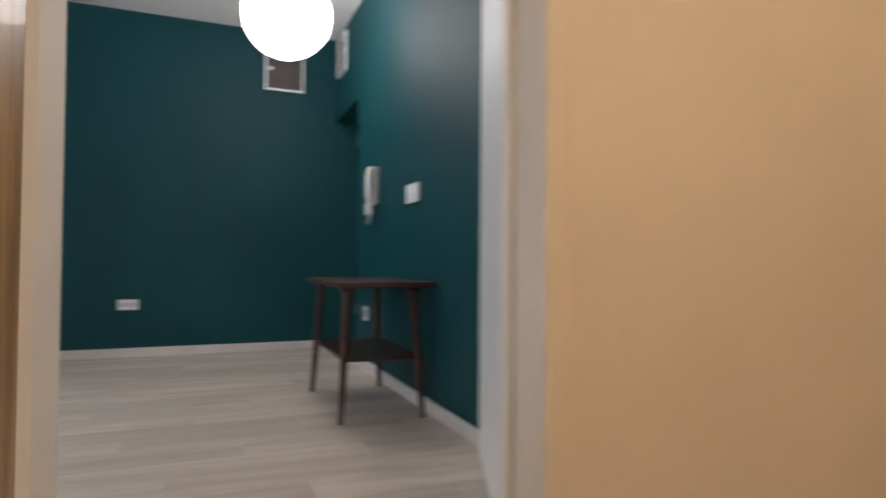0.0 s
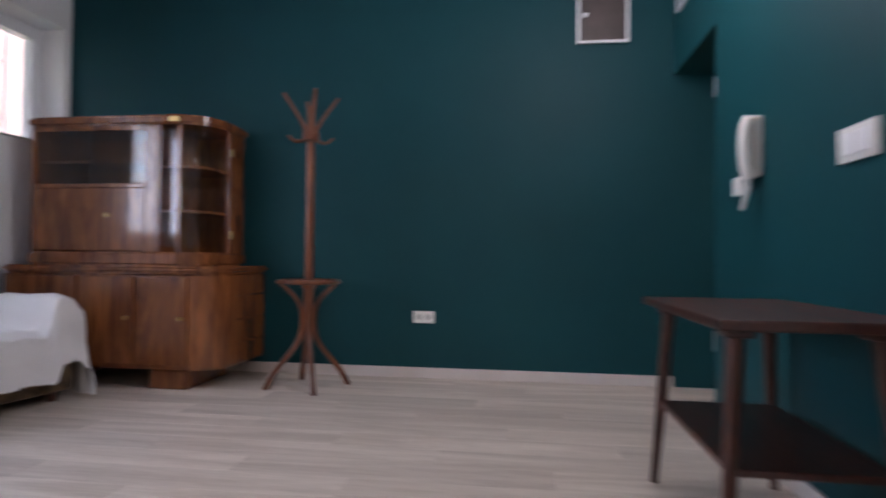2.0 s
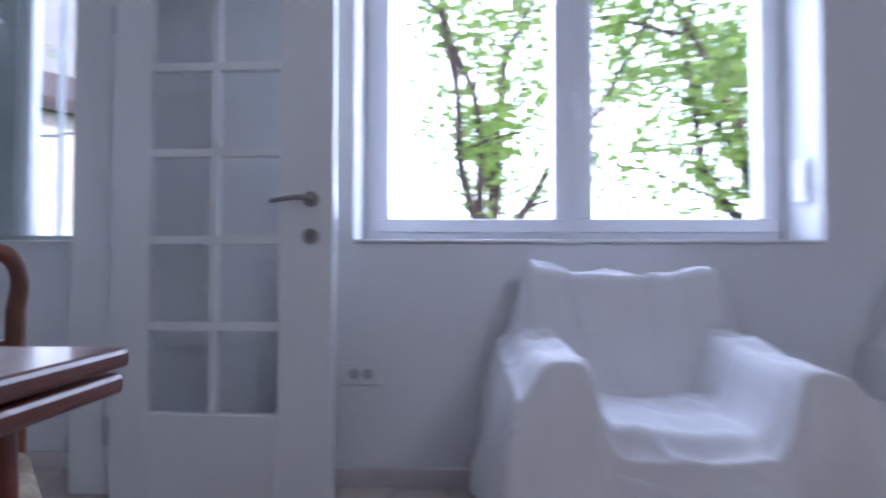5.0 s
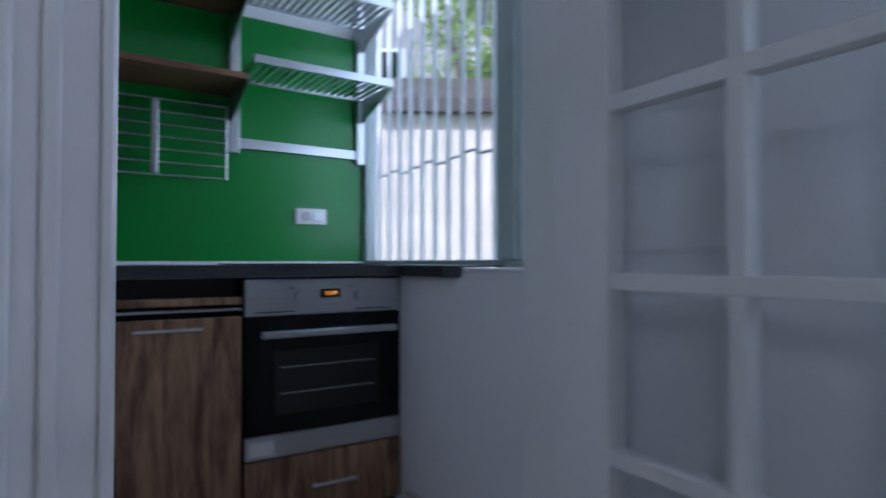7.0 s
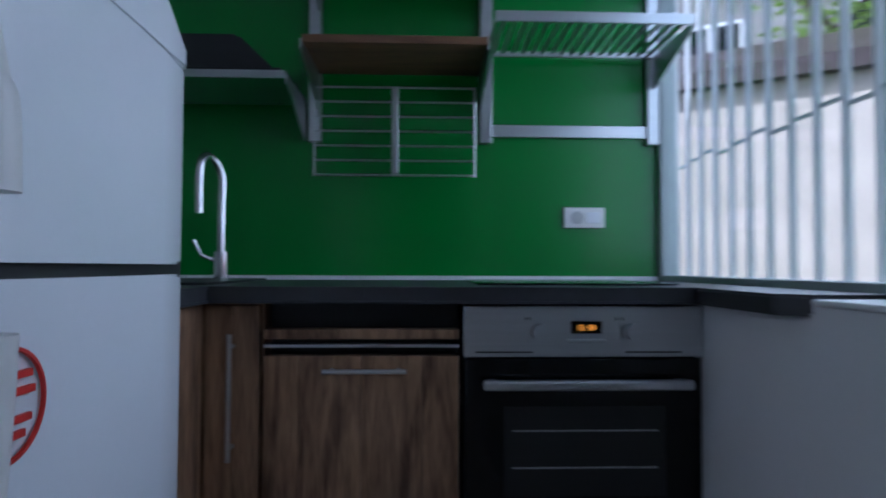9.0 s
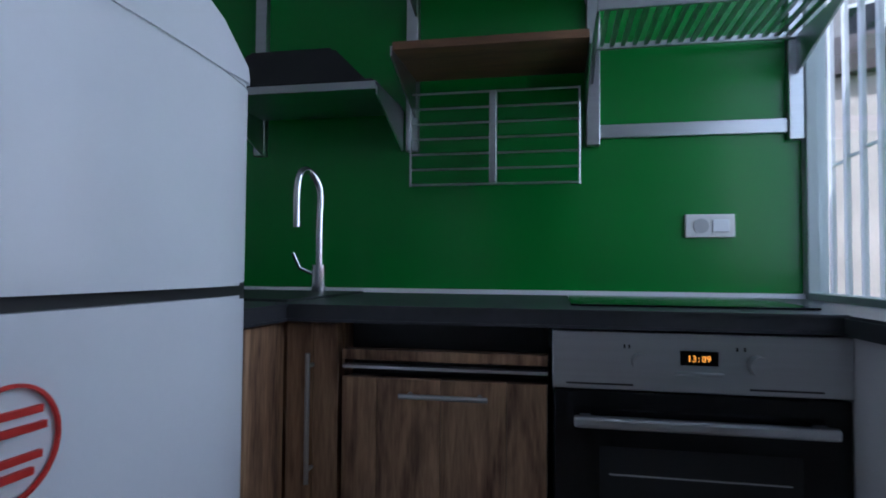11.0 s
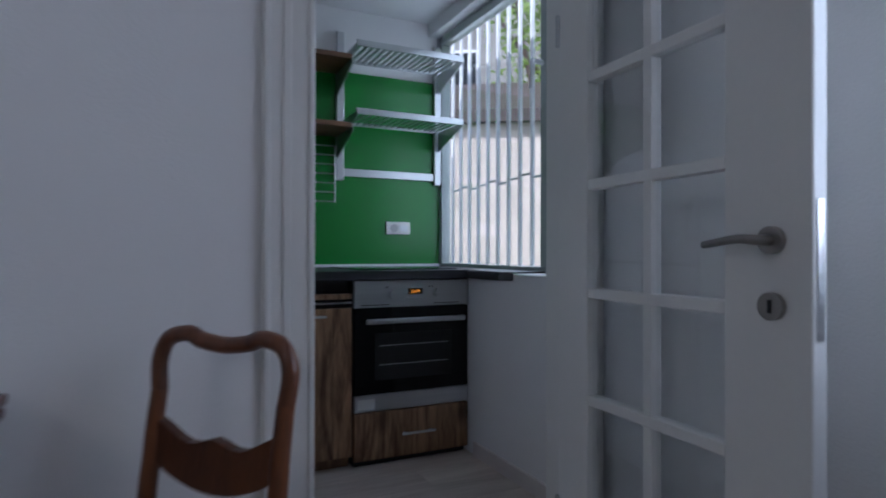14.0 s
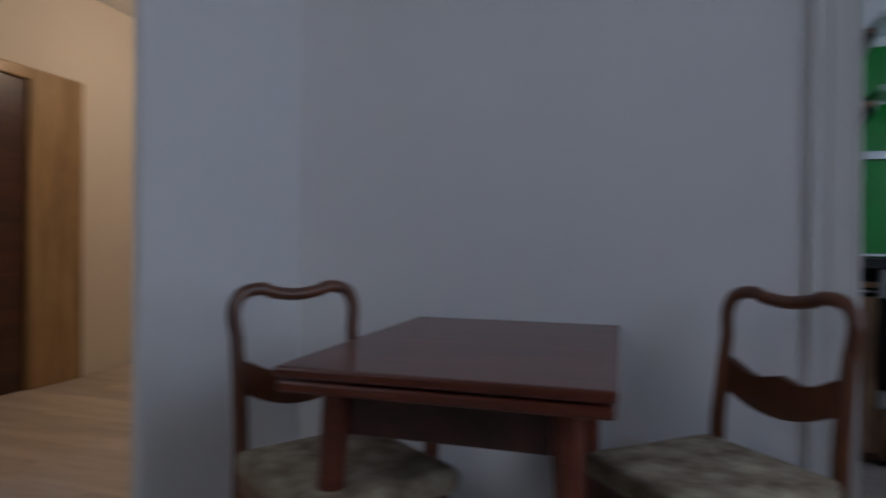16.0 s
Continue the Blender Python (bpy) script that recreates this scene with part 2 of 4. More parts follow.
def tube(points, r0, r1=None, n=10, bm=None, closed=False):
    """A round rod through points, tapering from r0 to r1."""
    bm = bm or bmesh.new()
    pts = [Vector(p) for p in points]
    r1 = r0 if r1 is None else r1
    rings = []
    for i, p in enumerate(pts):
        a = pts[i - 1] if (i or closed) else p
        b = pts[(i + 1) % len(pts)] if (i + 1 < len(pts) or closed) else p
        d = (b - a).normalized()
        u = d.orthogonal().normalized() if not rings else (last - d * last.dot(d)).normalized()
        last = u
        w = d.cross(u)
        r = r0 + (r1 - r0) * i / max(1, len(pts) - 1)
        rings.append([bm.verts.new(p + (u * math.cos(k * math.tau / n) + w * math.sin(k * math.tau / n)) * r) for k in range(n)])
    for i in range(len(rings) - (0 if closed else 1)):
        a, b = rings[i], rings[(i + 1) % len(rings)]
        for k in range(n):
            bm.faces.new((a[k], a[(k + 1) % n], b[(k + 1) % n], b[k]))
    if not closed:
        bm.faces.new(rings[0]), bm.faces.new(rings[-1])
    return bm


def curve(pts, n=6):
    """Smooth points through a few."""
    P = [Vector(p) for p in pts]
    P = [2 * P[0] - P[1]] + P + [2 * P[-1] - P[-2]]
    out = []
    for i in range(1, len(P) - 2):
        for k in range(n):
            t = k / n
            a, b, c, d = P[i - 1:i + 3]
            out.append(0.5 * (2 * b + (c - a) * t + (2 * a - 5 * b + 4 * c - d) * t * t + (3 * b - a - 3 * c + d) * t ** 3))
    return out + [P[-2]]


def outline(profile, h0, h1, bm=None, bevel=0.0):
    """A flat outline of (x, y) raised from h0 to h1."""
    bm = bm or bmesh.new()
    lo = [bm.verts.new((x, y, h0)) for x, y in profile]
    hi = [bm.verts.new((x, y, h1)) for x, y in profile]
    n = len(profile)
    f = [bm.faces.new(lo), bm.faces.new(hi)]
    for i in range(n):
        bm.faces.new((lo[i], lo[(i + 1) % n], hi[(i + 1) % n], hi[i]))
    if bevel:
        bmesh.ops.bevel(bm, geom=[e for q in f for e in q.edges], offset=bevel, segments=2, affect="EDGES")
    return bm


def disc(r, h, c, axis="z", n=24, bm=None):
    bm = bm or bmesh.new()
    d = {"x": Vector((1, 0, 0)), "y": Vector((0, 1, 0)), "z": Vector((0, 0, 1))}[axis] * h / 2
    return tube([Vector(c) - d, Vector(c) + d], r, n=n, bm=bm)


# ---- structure ----
H, HK = 2.74, 2.42
setting(part("floor", box(-5.0, 1.6, -1.5, 6.1, -0.12, -0.012), PLANK), "pale laminate floor base")
setting(part("ceiling", box(-4.15, 1.3, 1.29, 5.64, H, H + 0.15), CEIL), "plain white ceiling")
setting(part("ceiling_hall", box(-1.52, 1.3, -1.4, 1.288, H - 0.002, H + 0.15), CEIL), "plain white hall ceiling")
setting(part("ceiling_kitchen", box(-4.5, -1.66, -0.6, 1.168, HK, HK + 0.15), CEIL), "plain white kitchen ceiling")
setting(part("wall_north", box(-4.55, 1.2, 5.64, 5.9, 0, H + 0.1), TEAL), "dark teal painted wall")
# east wall: teal, with the recess of the entrance door at its north end
bm = box(0.15, 0.6, 1.68, 4.80, 0, H + 0.1)
box(0.15, 0.6, 4.80, 5.64, 2.01, H + 0.1, bm=bm)
box(0.48, 0.6, 4.80, 5.64, 0, 2.01, bm=bm)
setting(part("wall_east", bm, TEAL), "dark teal painted wall with a door recess")
# west wall: two windows
bm = box(-4.5, -4.15, 1.17, 2.144, 0, H)
box(-4.5, -4.15, 2.144, 3.86, 0, 0.89, bm=bm)
box(-4.5, -4.15, 2.144, 3.86, 2.32, H, bm=bm)
box(-4.5, -4.15, 3.86, 4.95, 0, H, bm=bm)
box(-4.5, -4.15, 4.95, 5.58, 0, 1.58, bm=bm)
box(-4.5, -4.15, 4.95, 5.58, 2.46, H, bm=bm)
box(-4.5, -4.15, 5.58, 5.64, 0, H, bm=bm)
setting(part("wall_west", bm, WHITE), "white painted wall with two windows")
# south wall with the kitchen doorway
bm = box(-3.22, -1.52, 1.17, 1.29, 0, H)
box(-4.05, -3.22, 1.17, 1.29, 1.95, H, bm=bm)
box(-4.15, -4.05, 1.17, 1.29, 0, H, bm=bm)
setting(part("wall_south", bm, WHITE), "white painted wall with a doorway")
setting(part("wall_corner", outline([(-1.52, 1.29), (-1.60, 1.17), (-1.45, 1.17), (-1.22, 1.42), (-1.19, 1.50), (-1.19, 1.70), (-1.22, 1.70)], 0, H), WHITE), "slanting white wall beside the hall doorway")
bm = box(-0.2, 1.3, 1.56, 1.68, 0, H)
box(-1.17, -0.2, 1.56, 1.68, 2.1, H, bm=bm)
setting(part("wall_hall_north", bm, HALL), "cream wall with the hall doorway")
setting(part("wall_hall_east", box(1.1, 1.3, -1.4, 1.56, 0, H), HALL), "cream hall wall")
setting(part("wall_hall_south", box(-1.6, 1.3, -1.5, -1.4, 0, H), HALL), "cream hall wall")
setting(part("wall_hall_west", box(-1.66, -1.52, -1.4, 1.17, 0, H), HALL), "cream hall wall")
# kitchen shell
setting(part("wall_kitchen_south", box(-4.54, -1.66, -0.75, -0.6, 0, HK + 0.1), WHITE), "white kitchen wall")
setting(part("wall_kitchen_east", box(-1.9, -1.66, -0.6, 1.17, 0, HK), WHITE), "white kitchen wall")
bm = box(-4.6, -4.297, -0.6, 1.17, 0, 0.895)
box(-4.6, -4.297, 1.0, 1.17, 0.895, HK, bm=bm)
box(-4.6, -4.40, -0.6, 1.0, 2.34, HK, bm=bm)
setting(part("wall_kitchen_west", bm, WHITE), "low white wall under the kitchen window")
setting(part("splashback", box(-4.47, -1.9, -0.6, -0.585, 0.93, 2.05, 0.002), GREEN), "glossy green wall panel behind the worktop")
setting(part("trim", box(-4.47, -1.9, -0.585, -0.570, 0.915, 0.93), PVC), "white sealing strip")
# skirtings
for x0, x1, y0, y1 in ((-4.135, 0.15, 5.625, 5.64), (0.135, 0.15, 2.2, 4.80), (-4.15, -4.135, 1.35, 5.625), (-3.1, -1.56, 1.29, 1.305), (-4.297, -4.282, 0.2, 1.15)):
    setting(part("baseboard", box(x0, x1, y0, y1, 0.0, 0.07, 0.004), SKIRT), "pale laminate skirting")


def casing(name, x0, x1, y, z1, w, d, material, label):
    """Posts and head of a door frame in a wall along x."""
    t = thing(name, label, "door frame", kind="structure")
    part("post", box(x0 - min(w, 0.11), x0, y - d, y, 0, z1, 0.006), material, t)
    part("post", box(x1, x1 + w, y - d, y, 0, z1, 0.006), material, t)
    part("head", box(x0 - w, x1 + w, y - d, y, z1, z1 + w, 0.006), material, t)
    for a, b in ((x0 - 0.018, x0 - 0.004), (x0 - 0.075, x0 - 0.055), (x1 + 0.004, x1 + 0.018), (x1 + 0.06, x1 + 0.08), (x1 + w - 0.016, x1 + w - 0.002)):
        part("moulding", box(a, b, y - 0.004, y + 0.009, 0, z1, 0.004), material, t)
    return t


casing("door_frame_kitchen", -4.035, -3.232, 1.312, 1.94, 0.125, 0.16, LACQ, "white lacquered door frame of the kitchen")
t = thing("door_frame_hall", "cream and wood-stained door frame of the hall", "door frame", kind="structure")
part("post", box(-1.31, -1.20, 1.28, 1.47, 0, 2.08, 0.008), FRAMEW, t, "yellowish stained wooden post")
part("stop", box(-1.235, -1.188, 1.18, 1.28, 0, 2.08, 0.006), FRAMEW, t)
part("post", box(-0.24, -0.175, 1.50, 1.645, 0, 2.08, 0.008), HALL, t)
part("stop", box(-0.258, -0.18, 1.647, 1.69, 0, 2.08, 0.006), LACQ, t)
part("head", box(-1.17, -0.19, 1.54, 1.69, 2.08, 2.13, 0.006), HALL, t)


def glazed_door():
    t = thing("door_1", "open white glazed door with small panes beside the kitchen", "door", -3.955, 1.36, 0, -2, kind="structure")
    L, T, Z = 0.76, 0.02, 1.93
    g0, g1 = 0.13, 0.575
    rows = [0.312, 0.603, 0.893, 1.188, 1.481, 1.775]
    part("stile", box(-T, T, 0, g0, 0.012, Z, 0.004), LACQ, t)
    part("stile", box(-T, T, g1, L, 0.012, Z, 0.004), LACQ, t)
    part("bottom_rail", box(-T, T, g0, g1, 0.012, rows[0], 0.004), LACQ, t)
    part("top_rail", box(-T, T, g0, g1, rows[-1], Z, 0.004), LACQ, t)
    mid = (g0 + g1) / 2
    part("glazing_bar", box(-T * 0.8, T * 0.8, mid - 0.014, mid + 0.014, rows[0], rows[-1], 0.003), LACQ, t)
    for z in rows[1:-1]:
        part("glazing_bar", box(-T * 0.85, T * 0.85, g0, g1, z - 0.014, z + 0.014, 0.003), LACQ, t)
    for a, b in zip(rows, rows[1:]):
        for y0, y1 in ((g0, mid), (mid, g1)):
            p = part("pane", box(-0.002, 0.002, y0, y1, a, b), GLASS, t)
            p.visible_shadow = False
    for side in (1, -1):
        h = part("handle", tube(curve([(side * 0.02, L - 0.075, 1.028), (side * 0.06, L - 0.08, 1.028), (side * 0.065, L - 0.12, 1.03), (side * 0.06, L - 0.2, 1.02)]), 0.011, 0.008), NICKEL, t, "dark metal lever handle", True)
        part("rosette", disc(0.026, 0.012, (side * 0.026, L - 0.075, 1.028), "x"), NICKEL, h, smooth=True)
        k = part("key_plate", disc(0.026, 0.012, (side * 0.026, L - 0.075, 0.905), "x"), NICKEL, t, smooth=True)
        part("keyhole", box(side * 0.031, side * 0.034, L - 0.078, L - 0.072, 0.893, 0.917), BLACKP, k)
    part("lock_plate", box(-0.009, 0.009, L - 0.001, L + 0.002, 0.85, 1.1), STEEL, t)
    for z in (0.25, 1.65):
        part("hinge", disc(0.008, 0.09, (0.02, -0.006, z)), STEEL, t, smooth=True)


glazed_door()


def hall_door():
    t = thing("door_2", "plain white lacquered door standing open to the living room", "door", -0.20, 1.71, 0, -21, kind="structure")
    part("leaf", box(-0.02, 0.025, 0, 0.86, 0.012, 2.06, 0.004), LACQ, t)


hall_door()
t = thing("door_3", "brown wooden entrance door in the teal recess", "door", kind="structure")
part("leaf", box(0.44, 0.475, 4.90, 5.60, 0.01, 1.96, 0.004), FRAMEW, t)
part("post", box(0.17, 0.475, 4.805, 4.87, 0, 2.0, 0.006), FRAMEW, t)
part("post", box(0.42, 0.475, 5.60, 5.638, 0, 2.0, 0.006), FRAMEW, t)
for z in (0.4, 1.7):
    part("hinge", disc(0.009, 0.1, (0.165, 4.84, z)), STEEL, t, smooth=True)


def big_window():
    t = thing("window_1", "white plastic two-sash window with a half-raised shutter", "window", kind="structure")
    y0, y1, z0, z1, x0, x1 = 2.148, 3.856, 0.894, 2.316, -4.47, -4.40
    f = part("window_frame", box(x0, x1, y0, y1, z0, z0 + 0.05, 0.004), PVC, t)
    box_parts = ((y0, y0 + 0.045, z0 + 0.05, z1), (y1 - 0.045, y1, z0 + 0.05, z1), (2.975, 3.03, z0 + 0.05, z1))
    for a, b, c, d in box_parts:
        part("window_frame", box(x0, x1, a, b, c, d, 0.004), PVC, t)
    part("shutter_box", box(x0 - 0.02, x1 + 0.02, y0 + 0.045, y1 - 0.045, 2.2, z1, 0.004), PVC, t)
    for a, b in ((2.193, 2.975), (3.03, 3.811)):
        s = part("sash", box(-4.455, -4.385, a, b, z0 + 0.05, z0 + 0.105, 0.006), PVC, t)
        part("sash_rail", box(-4.455, -4.385, a, b, 2.14, 2.2, 0.006), PVC, s)
        for c, d in ((a, a + 0.055), (b - 0.055, b)):
            part("sash_stile", box(-4.455, -4.385, c, d, z0 + 0.105, 2.14, 0.006), PVC, s)
        p = part("pane", box(-4.425, -4.42, a + 0.055, b - 0.055, z0 + 0.105, 2.14), GLASS, s)
        p.visible_shadow = False
    for i in range(3):
        part("shutter_slat", box(-4.50, -4.485, y0 + 0.03, y1 - 0.03, 2.06 + i * 0.045, 2.1 + i * 0.045, 0.003), PLASTIC, t)
    part("window_sill", box(-4.384, -4.14, y0, y1, 0.892, 0.905, 0.004), LACQ, t)
    part("handle", tube(curve([(-4.385, 3.0, 1.5), (-4.35, 3.0, 1.5), (-4.345, 3.0, 1.47), (-4.345, 3.0, 1.4)]), 0.009), PVC, t, smooth=True)
    part("strap_winder", box(-4.30, -4.22, 3.835, 3.858, 1.05, 1.22, 0.008), PVC, t)


big_window()


def small_window():
    t = thing("window_2", "small white plastic window in a deep reveal", "window", kind="structure")
    y0, y1, z0, z1 = 4.954, 5.576, 1.584, 2.456
    for a, b, c, d in ((y0, y1, z0, z0 + 0.06), (y0, y1, z1 - 0.09, z1), (y0, y0 + 0.08, z0 + 0.06, z1 - 0.09), (y1 - 0.08, y1, z0 + 0.06, z1 - 0.09)):
        part("window_frame", box(-4.42, -4.34, a, b, c, d, 0.005), PVC, t)
    p = part("pane", box(-4.385, -4.38, y0 + 0.08, y1 - 0.08, z0 + 0.06, z1 - 0.09), GLASS, t)
    p.visible_shadow = False
    part("window_sill", box(-4.338, -4.135, y0, y1, z0 - 0.002, z0 + 0.012, 0.004), LACQ, t)


small_window()


def kitchen_window():
    t = thing("window_3", "large kitchen window with a grey frame", "window", kind="structure")
    x0, x1, y0, y1, z0, z1 = -4.53, -4.47, -0.585, 0.998, 0.90, 2.338
    for a, b, c, d in ((y0, y1, z0, z0 + 0.035), (y0, y1, z1 - 0.05, z1), (y0, y0 + 0.035, z0, z1), (y1 - 0.05, y1, z0, z1)):
        part("window_frame", box(x0, x1, a, b, c, d, 0.004), GREYPVC, t)
    part("mullion", box(x0 - 0.01, x1 + 0.02, 0.53, 0.63, z0 + 0.035, z1 - 0.05, 0.005), GREYPVC, t)
    for c, d in ((0.64, 0.675), (0.915, 0.945)):
        part("sash_stile", box(x0, x1, c, d, z0 + 0.035, z1 - 0.05, 0.004), PVC, t)
    for a, b in ((y0 + 0.035, 0.53), (0.675, 0.915)):
        p = part("pane", box(-4.503, -4.498, a, b, z0 + 0.035, z1 - 0.05), GLASS, t)
        p.visible_shadow = False
    part("handle", tube(curve([(-4.45, 0.55, 1.86), (-4.40, 0.55, 1.86), (-4.395, 0.55, 1.83), (-4.395, 0.535, 1.74)]), 0.011), PVC, t, smooth=True)
    part("window_sill", box(-4.47, -4.285, 0.56, 0.998, 0.896, 0.908, 0.004), LACQ, t)


kitchen_window()
g = thing("window_grille", "white painted steel bars outside the kitchen window", "grille")
for i in range(18):
    y = -1.16 + i * 0.125
    part("bar", box(-4.80, -4.785, y - 0.013, y + 0.013, 0.82, 2.6), PVC, g)
    if i < 17:
        part("tie", box(-4.798, -4.788, y + 0.013, y + 0.112, 1.42 + 0.012 * (i % 3), 1.432 + 0.012 * (i % 3)), GREYPVC, g)

for y in (-0.66, 0.965):
    part("anchor", box(-4.79, -4.59, y - 0.01, y + 0.01, 0.84, 0.86), PVC, g)
part("bottom_rail", box(-4.805, -4.78, -1.2, 1.0, 0.83, 0.86), PVC, g)

g = thing("window_grille", "pale steel bars outside the small window", "grille")
for i in range(5):
    y = 4.97 + i * 0.145
    part("bar", box(-4.62, -4.605, y - 0.01, y + 0.01, 1.5, 2.52), PVC, g)
for i in range(4):
    for z in (1.78, 2.2):
        part("tie", box(-4.618, -4.608, 4.98 + i * 0.145, 5.105 + i * 0.145, z + 0.02 * (i % 2), z + 0.012 + 0.02 * (i % 2)), GREYP, g)
part("bottom_rail", box(-4.625, -4.5, 4.95, 5.57, 1.49, 1.505), PVC, g)

# ---- living room ----


def rounded(x0, x1, y0, y1, r, n=8):
    """Outline from above with its two front corners (low y) rounded at the right end."""
    pts = [(x0, y1), (x0, y0)]
    pts += [(x1 - r + r * math.sin(a), y0 + r - r * math.cos(a)) for a in (math.pi / 2 * k / n for k in range(n + 1))]
    return pts + [(x1, y1)]


def vitrine():
    t = thing("display_cabinet", "polished walnut display cabinet with glass doors, against teal wall", "cabinet")
    lx0, lx1, ly0, ly1 = -4.03, -2.60, 4.98, 5.62
    b = part("body", outline(rounded(lx0, lx1, ly0, ly1, 0.16), 0.12, 0.70, bevel=0.012), WALNUT, t, smooth=True)
    part("ledge", outline(rounded(lx0 - 0.005, lx1 + 0.02, ly0 - 0.02, ly1, 0.17), 0.70, 0.745, bevel=0.015), WALNUT, t, smooth=True)
    part("foot", box(-3.05, -2.80, 5.0, 5.5, 0, 0.12, 0.01), WALNUT, t)
    part("foot", box(-3.98, -3.75, 5.0, 5.5, 0, 0.12, 0.01), WALNUT, t)
    for x0, x1 in ((-4.0, -3.52), (-3.50, -3.14), (-3.12, -2.79)):
        d = part("door", box(x0, x1, ly0 - 0.016, ly0 + 0.002, 0.15, 0.68, 0.006), WALNUT, t)
        part("knob", disc(0.012, 0.02, (x1 - 0.04, ly0 - 0.024, 0.43), "y", 12), BRASS, d)
    for i in range(3):
        part("side_moulding", box(lx1 - 0.004, lx1 + 0.006, 5.2, 5.6, 0.25 + i * 0.15, 0.262 + i * 0.15, 0.002), WALNUT, t)
    # upper part: open shell with shelves
    ux0, ux1, uy0, uy1 = -3.96, -2.755, 5.10, 5.60
    part("plinth", outline(rounded(ux0, ux1 + 0.01, uy0 - 0.02, uy1, 0.2), 0.745, 0.83, bevel=0.012), WALNUT, t, smooth=True)
    part("top", outline(rounded(ux0 - 0.01, ux1 + 0.02, uy0 - 0.02, uy1, 0.21), 1.63, 1.69, bevel=0.014), WALNUT, t, smooth=True)
    part("back", box(ux0, ux1, uy1 - 0.015, uy1 - 0.002, 0.83, 1.63), WALNUT, t)
    part("side", box(ux0, ux0 + 0.025, uy0, uy1 - 0.015, 0.83, 1.63), WALNUT, t)
    part("side", box(ux1 - 0.03, ux1, uy0 + 0.30, uy1 - 0.015, 0.83, 1.63), WALNUT, t)
    part("divider", box(-3.165, -3.085, uy0, uy1 - 0.015, 0.83, 1.63, 0.004), WALNUT, t)
    part("drop_front", box(ux0 + 0.025, -3.165, uy0 - 0.004, uy0 + 0.02, 0.835, 1.235, 0.005), WALNUT, t)
    k = part("key", disc(0.014, 0.014, (-3.42, uy0 - 0.011, 1.06), "y", 12), BRASS, t)
    part("rail", box(ux0 + 0.025, -3.165, uy0 - 0.008, uy0 + 0.02, 1.235, 1.262, 0.004), WALNUT, t)
    part("door_rail", box(ux0 + 0.025, -3.165, uy0, uy0 + 0.02, 1.60, 1.63), WALNUT, t)
    for a, b2 in ((ux0 + 0.025, -3.55), (-3.56, -3.165)):
        part("pane", box(a, b2, uy0 + 0.006 + (0.006 if a > -3.6 else 0), uy0 + 0.010 + (0.006 if a > -3.6 else 0), 1.262, 1.60), CABGLASS, t)
    part("shelf", box(ux0 + 0.025, -3.165, uy0 + 0.05, uy1 - 0.016, 1.40, 1.418), WALNUT, t)
    for z in (1.08, 1.36):
        part("shelf", outline(rounded(-3.085, ux1 - 0.04, uy0 + 0.02, uy1 - 0.016, 0.16), z, z + 0.016), WALNUT, t)
    part("pane", box(-3.06, -2.94, uy0 + 0.004, uy0 + 0.008, 0.86, 1.60), CABGLASS, t)
    part("glass_stile", box(-3.085, -3.06, uy0 - 0.002, uy0 + 0.02, 0.83, 1.63, 0.003), WALNUT, t)
    part("corner_post", box(-2.955, -2.925, uy0 + 0.002, uy0 + 0.024, 0.83, 1.63, 0.003), WALNUT, t)
    r, n = 0.18, 8
    bm = bmesh.new()
    arc = [(ux1 - r + r * math.sin(a), uy0 + r - r * math.cos(a)) for a in (math.pi / 2 * k / n for k in range(n + 1))]
    lo = [bm.verts.new((x, y, 0.86)) for x, y in arc]
    hi = [bm.verts.new((x, y, 1.60)) for x, y in arc]
    for i in range(n):
        bm.faces.new((lo[i], lo[i + 1], hi[i + 1], hi[i]))
    part("curved_pane", bm, CABGLASS, t, smooth=True)
    # small brass piece imitating a bright reflection on the top moulding
    part("brass_glint", box(-3.0, -2.93, uy0 - 0.024, uy0 - 0.018, 1.645, 1.675), BRASS, t)
    for z in (0.95, 1.5):
        part("hinge", disc(0.008, 0.05, (ux1 + 0.004, uy0 + 0.31, z)), BRASS, t)


vitrine()


